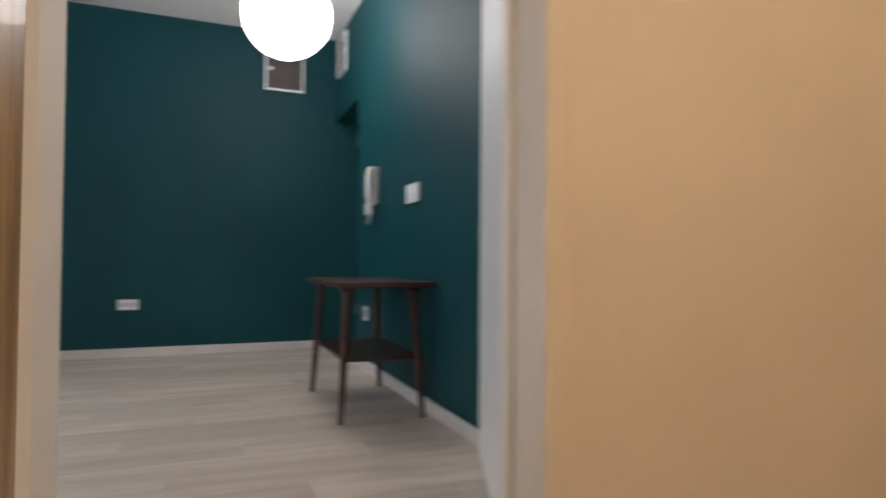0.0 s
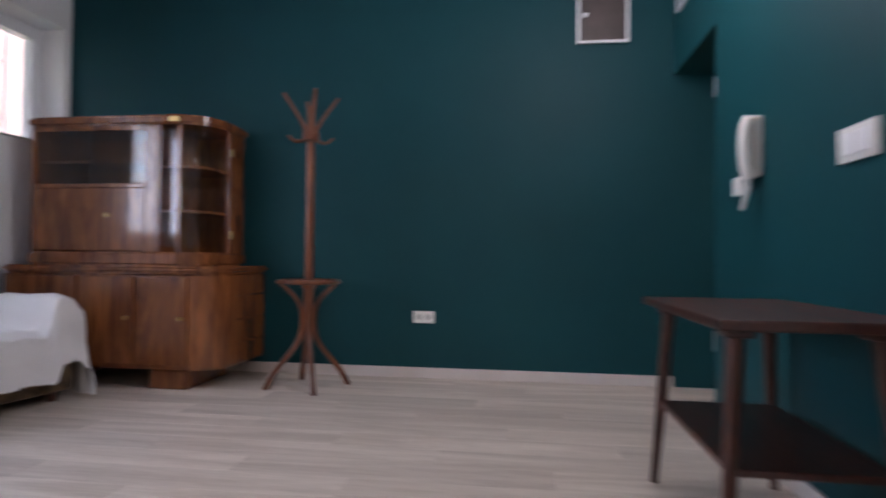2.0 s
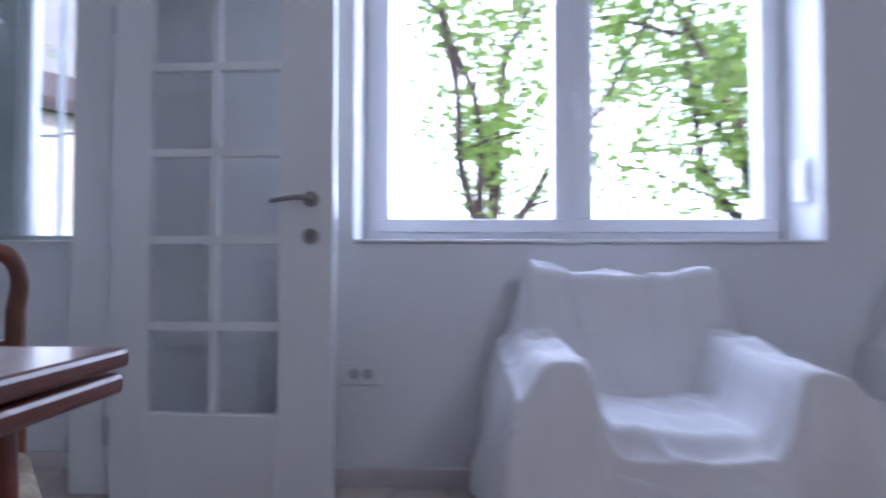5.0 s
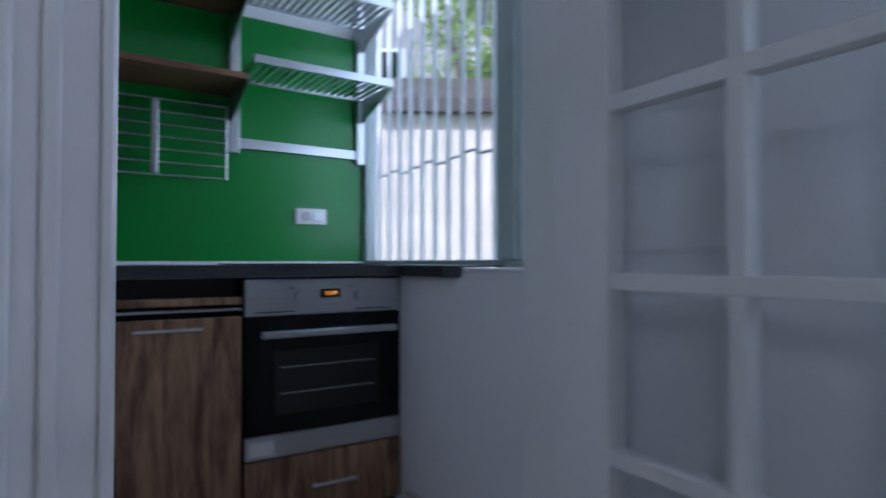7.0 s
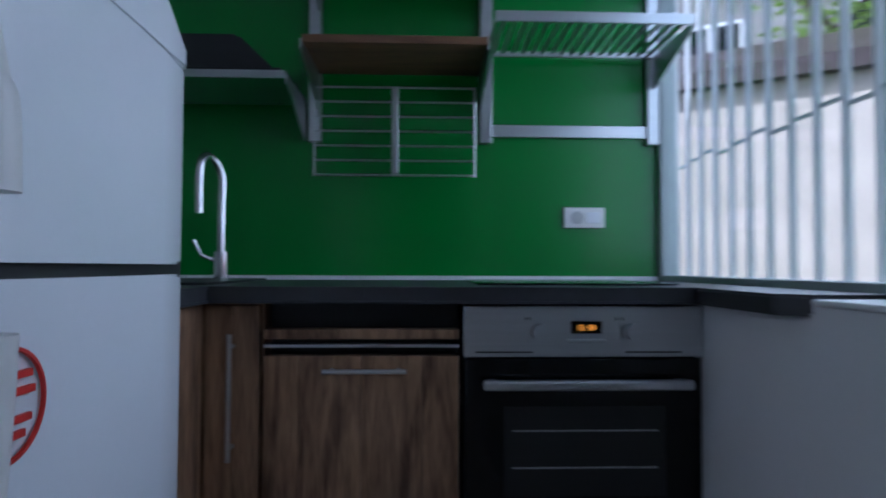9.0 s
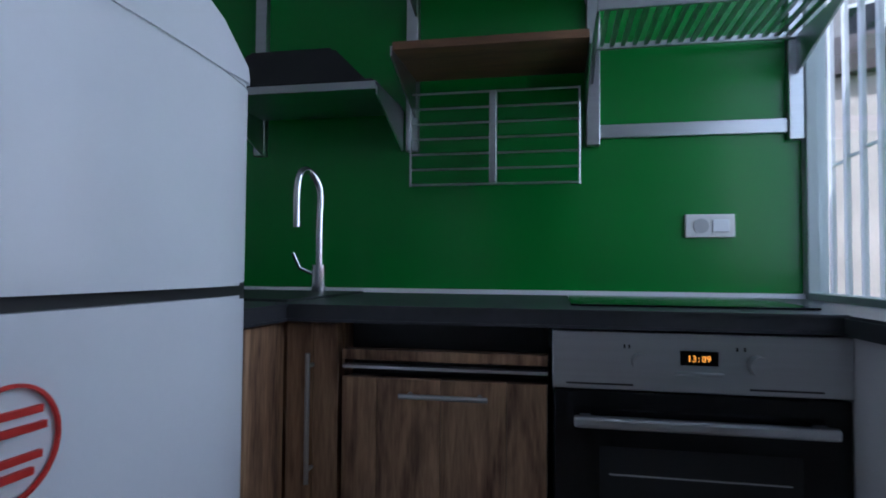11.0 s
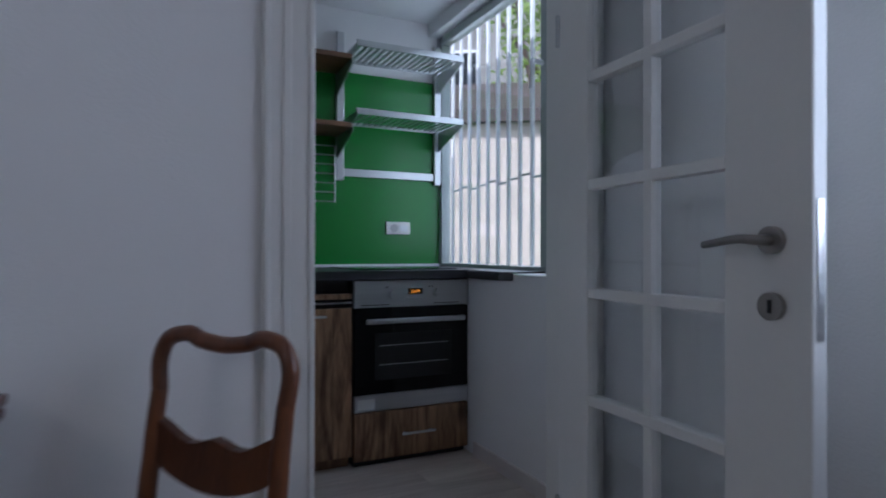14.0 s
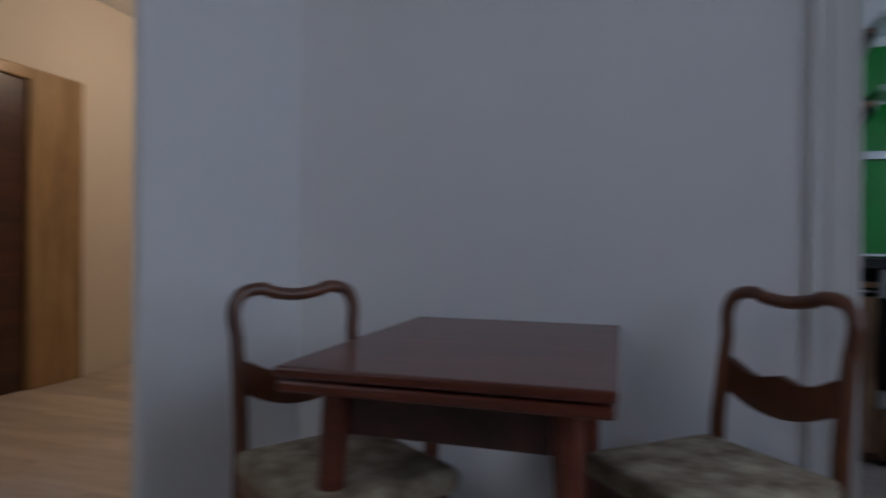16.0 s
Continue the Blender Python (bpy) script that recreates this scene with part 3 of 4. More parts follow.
def coat_stand():
    t = thing("coat_stand", "brown bentwood coat stand with curled hooks", "coat stand", -2.13, 5.22)
    part("pole", tube([(0, 0, 0.28), (0, 0, 0.7), (0, 0, 1.2), (0, 0, 1.75)], 0.03, 0.024), BENT, t, smooth=True)
    for k in range(4):
        a = math.tau * k / 4 + 0.5
        c, s = math.cos(a), math.sin(a)
        part("leg", tube(curve([(c * 0.255, s * 0.255, 0.0), (c * 0.2, s * 0.2, 0.1), (c * 0.07, s * 0.07, 0.27), (c * 0.035, s * 0.035, 0.4), (c * 0.06, s * 0.06, 0.53), (c * 0.17, s * 0.17, 0.645)]), 0.018, 0.014), BENT, t, smooth=True)
        part("upper_hook", tube(curve([(c * 0.02, s * 0.02, 1.55), (c * 0.045, s * 0.045, 1.63), (c * 0.10, s * 0.10, 1.72), (c * 0.17, s * 0.17, 1.82)]), 0.014, 0.011), BENT, t, smooth=True)
        part("lower_hook", tube(curve([(c * 0.02, s * 0.02, 1.63), (c * 0.035, s * 0.035, 1.55), (c * 0.09, s * 0.09, 1.525), (c * 0.14, s * 0.14, 1.56)]), 0.012, 0.009), BENT, t, smooth=True)
    part("ring", tube([(0.185 * math.cos(a), 0.185 * math.sin(a), 0.655) for a in (math.tau * i / 28 for i in range(28))], 0.014, closed=True), BENT, t, smooth=True)
    part("collar", disc(0.05, 0.05, (0, 0, 1.56)), BENT, t, smooth=True)
    part("collar", disc(0.045, 0.03, (0, 0, 0.63)), BENT, t, smooth=True)


coat_stand()


def side_table():
    t = thing("side_table", "dark brown wooden side table with a lower shelf", "table", -0.12, 3.54)
    part("tabletop", box(-0.24, 0.245, -0.45, 0.43, 0.645, 0.672, 0.006), DARKW, t)
    part("shelf", box(-0.19, 0.2, -0.36, 0.36, 0.285, 0.305, 0.004), DARKW, t)
    for sx in (-1, 1):
        for sy in (-1, 1):
            part("leg", tube([(sx * 0.205, sy * 0.385, 0), (sx * 0.165, sy * 0.33, 0.645)], 0.014, 0.024, 12), DARKW, t, smooth=True)
            part("bracket", box(sx * 0.165 - 0.035, sx * 0.165 + 0.035, sy * 0.33 - 0.04, sy * 0.33 + 0.04, 0.62, 0.645, 0.006), DARKW, t)


side_table()


def cloth_grid(f, nu, nv):
    bm = bmesh.new()
    g = [[bm.verts.new(f(i / nu, j / nv)) for j in range(nv + 1)] for i in range(nu + 1)]
    for i in range(nu):
        for j in range(nv):
            bm.faces.new((g[i][j], g[i + 1][j], g[i + 1][j + 1], g[i][j + 1]))
    return bm


def armchair(x, y, rz, w, seed):
    """Front faces +x in its own axes."""
    d, hw = 0.74, w / 2
    t = thing("armchair", "upholstered armchair with brown floral fabric under a white sheet", "armchair", x, y, 0, rz, "armchairs by the window")
    part("base", box(-d / 2 + 0.03, d / 2 - 0.005, -hw + 0.02, hw - 0.02, 0.06, 0.3, 0.02), FLORAL, t, smooth=True)
    part("back", box(-d / 2 + 0.01, -d / 2 + 0.11, -hw + 0.12, hw - 0.12, 0.2, 0.66, 0.05), FLORAL, t, smooth=True)
    for s in (-1, 1):
        part("arm", box(-d / 2 + 0.06, d / 2 - 0.04, s * (hw - 0.1) - 0.075, s * (hw - 0.1) + 0.075, 0.2, 0.46, 0.04), FLORAL, t, smooth=True)
        for q in (-1, 1):
            part("foot", tube([(q * (d / 2 - 0.09), s * (hw - 0.09), 0), (q * (d / 2 - 0.09), s * (hw - 0.09), 0.08)], 0.025, 0.035), DARKW, t, smooth=True)

    def height(px, py):
        ax, ay = px, abs(py)
        ss = lambda a, b, v: max(0, min(1, (v - a) / (b - a))) ** 2 * (3 - 2 * max(0, min(1, (v - a) / (b - a))))
        z = 0.375 + 0.03 * px
        back = ss(-d / 2 + 0.25, -d / 2 + 0.13, ax) * 0.40 * (1 - 0.62 * ss(hw - 0.10, hw - 0.01, ay))
        arm = ss(hw - 0.225, hw - 0.15, ay) * 0.19 - 0.06 * ss(hw - 0.09, hw + 0.01, ay) ** 2
        z += 0.025 * (1 - (2.2 * ay) ** 2) * ss(-d / 2 + 0.2, 0.05, ax) if ay < hw - 0.2 else 0
        z -= 0.045 * ss(d / 2 - 0.07, d / 2 + 0.01, ax) * (1 - 0.6 * ss(hw - 0.2, hw - 0.14, ay))
        return z + max(back, arm) + 0.12 * min(back, arm)

    def f(u, v):
        # the sheet runs over the chair and hangs at its edges
        a, b = (u - 0.5) * 2, (v - 0.5) * 2
        px, py = a * (d / 2 + 0.36), b * (hw + 0.54)
        ex, ey = d / 2 + 0.012, hw + 0.012
        over_x, over_y = max(0, abs(px) - ex), max(0, abs(py) - ey)
        cx, cy = math.copysign(min(abs(px), ex), px), math.copysign(min(abs(py), ey), py)
        z = height(cx, cy) + 0.012
        drop = math.hypot(over_x, over_y) if over_x * over_y else over_x + over_y
        n1 = noise.noise((px * 5 + seed, py * 5, seed))
        n2 = noise.noise((px * 14, py * 14 + seed, 3.1 * seed))
        n3 = noise.noise((px * 2.2 + seed, py * 2.2, 9.0))
        fold = abs(noise.noise((px * 3.5 + py * 2 + seed, py * 4 - px * 2, seed * 2))) - 0.2
        crease = 0.04 * max(0, 0.12 - abs(noise.noise((px * 6 - py * 3 + seed, py * 5 + px * 2, 4.0)))) / 0.12 * max(0, noise.noise((px * 2.5, py * 2.5, seed + 7.0)) + 0.25)
        hang = drop * (0.98 if over_x == 0 else ((0.7 + 0.3 * max(0, min(1, (abs(cy) - hw + 0.23) / 0.08))) if px > 0 else 0.9))
        wave = (0.012 + 0.025 * n1 + (0.022 if over_y else 0.012) * math.sin((cx if over_y else cy) * 26 + seed * 2) * min(1, drop * 2.6)) * min(1, drop * 6)
        flare = (0.09 if over_x else 0.16) * drop
        X = cx + math.copysign((flare + wave) if over_x else 0, px)
        Y = cy + math.copysign((flare * 0.7 + wave) if over_y else 0, py)
        Z = max(0.015, z - hang + (0.007 * n1 + 0.010 * n2 + 0.012 * n3 - 0.035 * fold + crease) * (1 if drop == 0 else 0.6))
        X = max(X, -d / 2 - 0.03)
        if abs(px) > ex and abs(py) > ey and px > 0:
            Z = max(0.015, Z - 0.12 * min(1, drop * 4))
        return (X, Y, Z)

    sh = thing("sheet", "white cotton dust sheet draped over the armchair", "sheet", x, y, 0, rz, "dust sheets")
    c = part("cloth", cloth_grid(f, 120, 140), SHEET, sh, smooth=False)
    c.data.shade_smooth()


armchair(-3.72, 3.08, 0, 0.80, 1.7)
armchair(-3.70, 4.35, -8, 0.82, 4.3)

t = thing("air_conditioner", "white split air conditioner high on the white wall", "air conditioner")
part("body", box(-4.148, -3.95, 3.98, 4.76, 2.37, 2.63, 0.03), PLASTIC, t, smooth=True)
part("flap", box(-4.06, -3.955, 4.02, 4.72, 2.358, 2.37, 0.004), BLACKP, t)
part("pipe_cover", box(-4.148, -4.10, 4.76, 4.92, 2.42, 2.47, 0.01), PLASTIC, t)

t = thing("pendant_lamp", "round white paper lantern hanging from the ceiling", "lamp", -0.47, 4.15)
bm = bmesh.new()
bmesh.ops.create_uvsphere(bm, u_segments=24, v_segments=18, radius=0.27)
for v in bm.verts:
    v.co *= 1 + 0.012 * noise.noise(v.co * 9)
    v.co.z += 2.30
lan = part("shade", bm, LANTERN, t, "glowing white paper globe", True)
lan.visible_shadow = False
part("cord", tube([(0, 0, 2.57), (0, 0, 2.72)], 0.005), PLASTIC, t)
part("ceiling_cup", disc(0.05, 0.03, (0, 0, 2.724)), PLASTIC, t, smooth=True)


def on_east(name, label, cat, y0, y1, z0, z1, d=0.012):
    t = thing(name, label, cat)
    part("plate", box(0.15 - d, 0.149, y0, y1, z0, z1, 0.003), PLASTIC, t)
    return t


t = on_east("light_switch", "white wide switch plate on the teal wall", "switch", 3.40, 3.60, 1.10, 1.205)
for i in range(2):
    part("rocker", box(0.133, 0.139, 3.43 + i * 0.075, 3.49 + i * 0.075, 1.12, 1.185, 0.002), PVC, t)
t = on_east("power_socket", "white single socket on the teal wall", "socket", 4.44, 4.53, 0.35, 0.45)
part("socket_face", disc(0.024, 0.006, (0.136, 4.485, 0.4), "x"), GREYP, t)
t = thing("intercom", "cream intercom handset on the teal wall", "intercom")
part("base", box(0.115, 0.149, 4.19, 4.31, 1.15, 1.40, 0.012), PLASTIC, t, smooth=True)
part("handset", tube(curve([(0.10, 4.20, 1.145), (0.085, 4.20, 1.2), (0.08, 4.20, 1.28), (0.085, 4.20, 1.35), (0.10, 4.20, 1.39)]), 0.026), PLASTIC, t, smooth=True)
part("cord", tube(curve([(0.10, 4.2, 1.15), (0.09, 4.23, 1.06), (0.10, 4.28, 1.03), (0.12, 4.26, 1.12)]), 0.01), PLASTIC, t, smooth=True)
t = on_east("bell_push", "small white box beside the intercom", "switch", 4.40, 4.49, 1.10, 1.18, 0.02)


def access_hatch(name, label, c, w, h, axis):
    t = thing(name, label, "vent")
    e = 0.018
    bars = ((-w / 2, w / 2, -h / 2, -h / 2 + e), (-w / 2, w / 2, h / 2 - e, h / 2), (-w / 2, -w / 2 + e, -h / 2 + e, h / 2 - e), (w / 2 - e, w / 2, -h / 2 + e, h / 2 - e))

    def bx(a, b, z0, z1, d0, d1, bev=0.0):
        if axis == "y":
            return box(c[0] + a, c[0] + b, c[1] - d1, c[1] - d0, c[2] + z0, c[2] + z1, bev)
        return box(c[0] - d1, c[0] - d0, c[1] + a, c[1] + b, c[2] + z0, c[2] + z1, bev)
    for q in bars:
        part("frame", bx(*q, 0.001, 0.022, 0.003), PVC, t)
    part("door", bx(-w / 2 + e, w / 2 - e, -h / 2 + e, h / 2 - e, 0.001, 0.01), DUSK, t)
    part("knob", bx(-w / 2 + 0.035, -w / 2 + 0.065, -0.012, 0.018, 0.01, 0.022, 0.004), PVC, t)


access_hatch("vent_hatch", "square hatch with a white frame on the teal wall", (-0.30, 5.64, 2.415), 0.33, 0.37, "y")
access_hatch("vent_hatch", "square hatch with a white frame above the recess", (0.15, 5.35, 2.52), 0.3, 0.33, "x")
t = thing("power_socket", "white double socket low on the teal wall", "socket")
part("plate", box(-1.54, -1.40, 5.628, 5.639, 0.37, 0.45, 0.003), PLASTIC, t)
for x in (-1.50, -1.44):
    part("socket_face", disc(0.02, 0.006, (x, 5.628, 0.41), "y", 16), GREYP, t)
t = thing("power_socket", "white double socket low on the white wall", "socket")
part("plate", box(-4.149, -4.138, 2.10, 2.25, 0.37, 0.45, 0.003), PLASTIC, t)
for y in (2.15, 2.20):
    part("socket_face", disc(0.02, 0.006, (-4.138, y, 0.41), "x", 16), GREYP, t)

t = thing("door_4", "closed dark brown wooden door in the hall", "door", kind="structure")
part("leaf", box(1.06, 1.099, 0.27, 0.9, 0.0, 2.0, 0.004), DARKW, t)
part("post", box(1.03, 1.099, -0.13, 0.27, 0.0, 2.08, 0.01), FRAMEW, t)
part("post", box(1.03, 1.099, 0.9, 1.02, 0.0, 2.08, 0.01), FRAMEW, t)
part("head", box(1.03, 1.099, 0.27, 0.9, 2.0, 2.08, 0.01), FRAMEW, t)

# ---- dining corner ----
TX0, TX1, TY0, TY1, TZ = -2.61, -1.975, 1.31, 2.17, 0.72
t = thing("dining_table", "red-brown wooden extending dining table", "table")
part("tabletop", box(TX0, TX1, TY0, TY1, TZ - 0.022, TZ, 0.006), MAHOG, t)
part("leaf", box(TX0 + 0.004, TX1 - 0.004, TY0 + 0.004, TY1 - 0.004, TZ - 0.05, TZ - 0.027, 0.006), MAHOG, t, "extension leaf under the top")
part("apron", box(TX0 + 0.07, TX1 - 0.07, TY0 + 0.1, TY1 - 0.1, TZ - 0.15, TZ - 0.05, 0.004), DARKW, t)
for sx, x in ((-1, TX0 + 0.09), (1, TX1 - 0.09)):
    for sy, y in ((-1, TY0 + 0.1), (1, TY1 - 0.1)):
        part("leg", tube([(x + sx * 0.03, y + sy * 0.03, 0), (x, y, TZ - 0.05)], 0.018, 0.032, 12), MAHOG, t, smooth=True)


def chair(x, y, rz):
    """Faces +x in its own axes; its back stands at x = 0."""
    t = thing("dining_chair", "brown wooden dining chair with a floral fabric seat", "chair", x, y, 0, rz, "dining chairs")
    w = 0.18
    top = [(-0.03, -w + 0.02, 0.72), (-0.037, -w + 0.014, 0.785), (-0.042, -w + 0.035, 0.828), (-0.045, -w + 0.085, 0.84), (-0.045, -0.06, 0.829), (-0.045, 0.0, 0.822), (-0.045, 0.06, 0.829), (-0.045, w - 0.085, 0.84), (-0.042, w - 0.035, 0.828), (-0.037, w - 0.014, 0.785), (-0.03, w - 0.02, 0.72)]
    part("back_frame", tube(curve(top), 0.017), CHAIRW, t, smooth=True)
    for s in (-1, 1):
        part("back_post", tube(curve([(-0.05, s * (w - 0.03), 0), (0.0, s * (w - 0.02), 0.42), (-0.012, s * (w - 0.02), 0.6), (-0.03, s * (w - 0.02), 0.725)]), 0.02, 0.017), CHAIRW, t, smooth=True)
        part("front_leg", tube([(0.40, s * (w - 0.02), 0), (0.38, s * (w - 0.03), 0.42)], 0.015, 0.022, 12), CHAIRW, t, smooth=True)
        part("side_rail", box(0.0, 0.38, s * (w - 0.02) - 0.012, s * (w - 0.02) + 0.012, 0.36, 0.42, 0.004), CHAIRW, t)
        part("stretcher", tube([(0.0, s * (w - 0.025), 0.18), (0.39, s * (w - 0.025), 0.18)], 0.01), CHAIRW, t, smooth=True)
    part("front_rail", box(0.37, 0.395, -w + 0.03, w - 0.03, 0.36, 0.42, 0.004), CHAIRW, t)
    bm = bmesh.new()
    n = 14
    front, backv = [], []
    for i in range(n + 1):
        q = i / n * 2 - 1
        yy = q * (w - 0.02)
        hi = 0.632 + 0.014 * math.cos(q * math.pi * 2) * (1 - abs(q)) + 0.042 * abs(q) ** 2
        lo = 0.545 + 0.05 * q * q
        front.append((bm.verts.new((-0.005, yy, lo)), bm.verts.new((-0.014, yy, hi))))
        backv.append((bm.verts.new((-0.027, yy, lo)), bm.verts.new((-0.036, yy, hi))))
    for i in range(n):
        a, b, c, d = front[i], front[i + 1], backv[i], backv[i + 1]
        bm.faces.new((a[0], b[0], b[1], a[1])), bm.faces.new((c[0], d[0], d[1], c[1]))
        bm.faces.new((a[1], b[1], d[1], c[1])), bm.faces.new((a[0], b[0], d[0], c[0]))
    part("back_slat", bm, CHAIRW, t)
    part("seat", box(0.012, 0.425, -w - 0.005, w + 0.005, 0.405, 0.465, 0.025, seg=3), SEATF, t, "beige floral seat cushion", True)


chair(-2.965, 1.57, 40)
chair(-1.83, 1.80, 145)
t = thing("power_socket", "white socket low on the dining wall", "socket")
part("plate", box(-2.75, -2.62, 1.291, 1.303, 0.3, 0.38, 0.003), PLASTIC, t)

# ---- kitchen ----
t = thing("worktop", "charcoal laminate worktop running round the kitchen corner", "worktop")
part("slab", outline([(-4.47, -0.57), (-1.92, -0.57), (-1.92, 0.44), (-3.09, 0.44), (-3.09, 0.17), (-4.29, 0.17), (-4.25, 0.2), (-4.25, 0.5), (-4.30, 0.55), (-4.47, 0.55)], 0.875, 0.915, bevel=0.006), WORKTOP, t)
part("end_cap", box(-3.10, -3.085, 0.40, 0.441, 0.87, 0.917, 0.002), PLASTIC, t, "white end cap")
t = thing("sink", "dark composite sink set in the worktop", "sink")
part("rim", box(-3.06, -2.3, -0.48, 0.1, 0.912, 0.922, 0.004), BLACKP, t)
t = thing("hob", "black glass hob flush in the worktop", "hob")
part("glass", box(-4.27, -3.74, -0.46, 0.05, 0.916, 0.921, 0.002), BLACK, t)
t = thing("kitchen_tap", "chrome kitchen tap with a tall swan neck", "tap")
tx, ty = -2.93, -0.40
part("body", disc(0.024, 0.09, (tx, ty, 0.965)), CHROME, t, smooth=True)
part("spout", tube(curve([(tx, ty, 1.0), (tx, ty, 1.15), (tx, ty, 1.26), (tx + 0.02, ty + 0.03, 1.315), (tx + 0.035, ty + 0.07, 1.31), (tx + 0.04, ty + 0.09, 1.25), (tx + 0.04, ty + 0.09, 1.13)]), 0.013), CHROME, t, smooth=True)
part("lever", tube([(tx + 0.02, ty, 0.98), (tx + 0.06, ty + 0.02, 1.0), (tx + 0.08, ty + 0.03, 1.05)], 0.007), CHROME, t, smooth=True)


def bar_handle(parent, a, b, out):
    a, b, o = Vector(a), Vector(b), Vector(out)
    h = part("handle", tube([a + o, b + o], 0.006), STEEL, parent, "brushed steel bar handle", True)
    d = (b - a) * 0.1
    for p in (a + d, b - d):
        part("stud", tube([p, p + o], 0.005), STEEL, h, smooth=True)


t = thing("base_cabinet", "rustic pine dishwasher cabinet with an open gap above", "cabinet")
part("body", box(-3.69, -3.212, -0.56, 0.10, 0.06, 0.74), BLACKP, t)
for x0, x1 in ((-3.688, -3.60), (-3.599, -3.45), (-3.449, -3.30), (-3.299, -3.214)):
    part("plank", box(x0, x1, 0.105, 0.13, 0.06, 0.745, 0.002), PINE, t)
part("strip", box(-3.69, -3.212, 0.09, 0.128, 0.785, 0.81, 0.003), PINE, t)
# black block set back in the open gap, standing in for its shade
part("dark_gap_fill", box(-3.69, -3.212, 0.0, 0.05, 0.74, 0.87), BLACKP, t)
part("strip_edge", box(-3.69, -3.212, 0.09, 0.125, 0.765, 0.772), STEEL, t)
bar_handle(t, (-3.56, 0.131, 0.712), (-3.36, 0.131, 0.712), (0, 0.03, 0))
part("plinth", box(-3.69, -3.07, -0.5, 0.07, 0, 0.06), PINE, t)
t = thing("base_cabinet", "narrow rustic pine corner cabinet", "cabinet")
part("body", box(-3.205, -2.5, -0.56, 0.09, 0.065, 0.87), PINE, t)
for x0, x1 in ((-3.203, -3.14), (-3.139, -3.072)):
    part("plank", box(x0, x1, 0.10, 0.128, 0.06, 0.868, 0.002), PINE, t)
bar_handle(t, (-3.14, 0.13, 0.50), (-3.14, 0.13, 0.80), (0, 0.03, 0))
t = thing("base_cabinet", "rustic pine sink cabinet beside the fridge", "cabinet")
part("body", box(-3.068, -2.5, 0.132, 0.43, 0.0, 0.87, 0.003), PINE, t)
t = thing("base_cabinet", "rustic pine drawer under the oven", "cabinet")
part("drawer_front", box(-4.292, -3.70, 0.10, 0.13, 0.03, 0.25, 0.002), PINE, t)
part("body", box(-4.285, -3.705, -0.5, 0.10, 0.0, 0.248), BLACKP, t)
bar_handle(t, (-4.1, 0.131, 0.14), (-3.93, 0.131, 0.14), (0, 0.025, 0))

t = thing("oven", "built-in steel and black glass oven", "oven")
part("body", box(-4.29, -3.705, -0.45, 0.098, 0.255, 0.865), BLACKP, t)
p = part("control_panel", box(-4.295, -3.70, 0.10, 0.132, 0.742, 0.868, 0.003), STEEL, t)
for x in (-3.885, -4.115):
    part("knob", disc(0.02, 0.03, (x, 0.146, 0.805), "y", 20), STEEL, p, smooth=True)
part("clock", box(-4.04, -3.965, 0.1325, 0.135, 0.80, 0.83), BLACK, p)
for i, ch in enumerate("13:09"):
    cu = bpy.data.curves.new("digits", "FONT")
    cu.body, cu.size, cu.align_x = ch, 0.019 * S, "CENTER"
    dg = new("digits", cu)
    deps = bpy.context.evaluated_depsgraph_get()
    me = bpy.data.meshes.new_from_object(dg.evaluated_get(deps))
    bpy.data.objects.remove(dg)
    me.materials.clear()
    me.materials.append(ORANGE)
    o = new("digit", me)
    o.parent = p
    o.matrix_world = pose(S * (-3.983 - i * 0.0095), S * 0.1358, S * 0.808, 90, 0, 180)
part("bar_button", box(-4.05, -3.955, 0.132, 0.140, 0.778, 0.786, 0.002), STEEL, p)
for x in (-3.85, -3.86, -4.075, -4.09):
    part("symbol", box(x - 0.004, x, 0.1322, 0.1332, 0.832, 0.84), BLACKP, p)
for x in (-3.8, -4.17):
    part("panel_line", box(x - 0.07, x + 0.07, 0.1322, 0.133, 0.752, 0.756), BLACKP, p)
d = part("oven_door", box(-4.293, -3.702, 0.10, 0.128, 0.335, 0.738, 0.004), BLACK, t)
part("inner_window", box(-4.2, -3.8, 0.1285, 0.1295, 0.40, 0.62), BLACKP, d, "dark inner window")
for z in (0.47, 0.56):
    part("rack_line", box(-4.18, -3.82, 0.1298, 0.1305, z, z + 0.003), GREYP, d)
part("door_handle", box(-4.255, -3.745, 0.155, 0.178, 0.668, 0.692, 0.006), STEEL, d)
for x in (-4.23, -3.77):
    part("handle_mount", box(x - 0.012, x + 0.012, 0.128, 0.157, 0.672, 0.688), STEEL, d)
part("bottom_trim", box(-4.293, -3.702, 0.10, 0.128, 0.256, 0.332, 0.003), STEEL, t)
st = part("sticker", box(-3.80, -3.715, 0.1285, 0.1295, 0.268, 0.315), PLASTIC, t, "pale sticker")


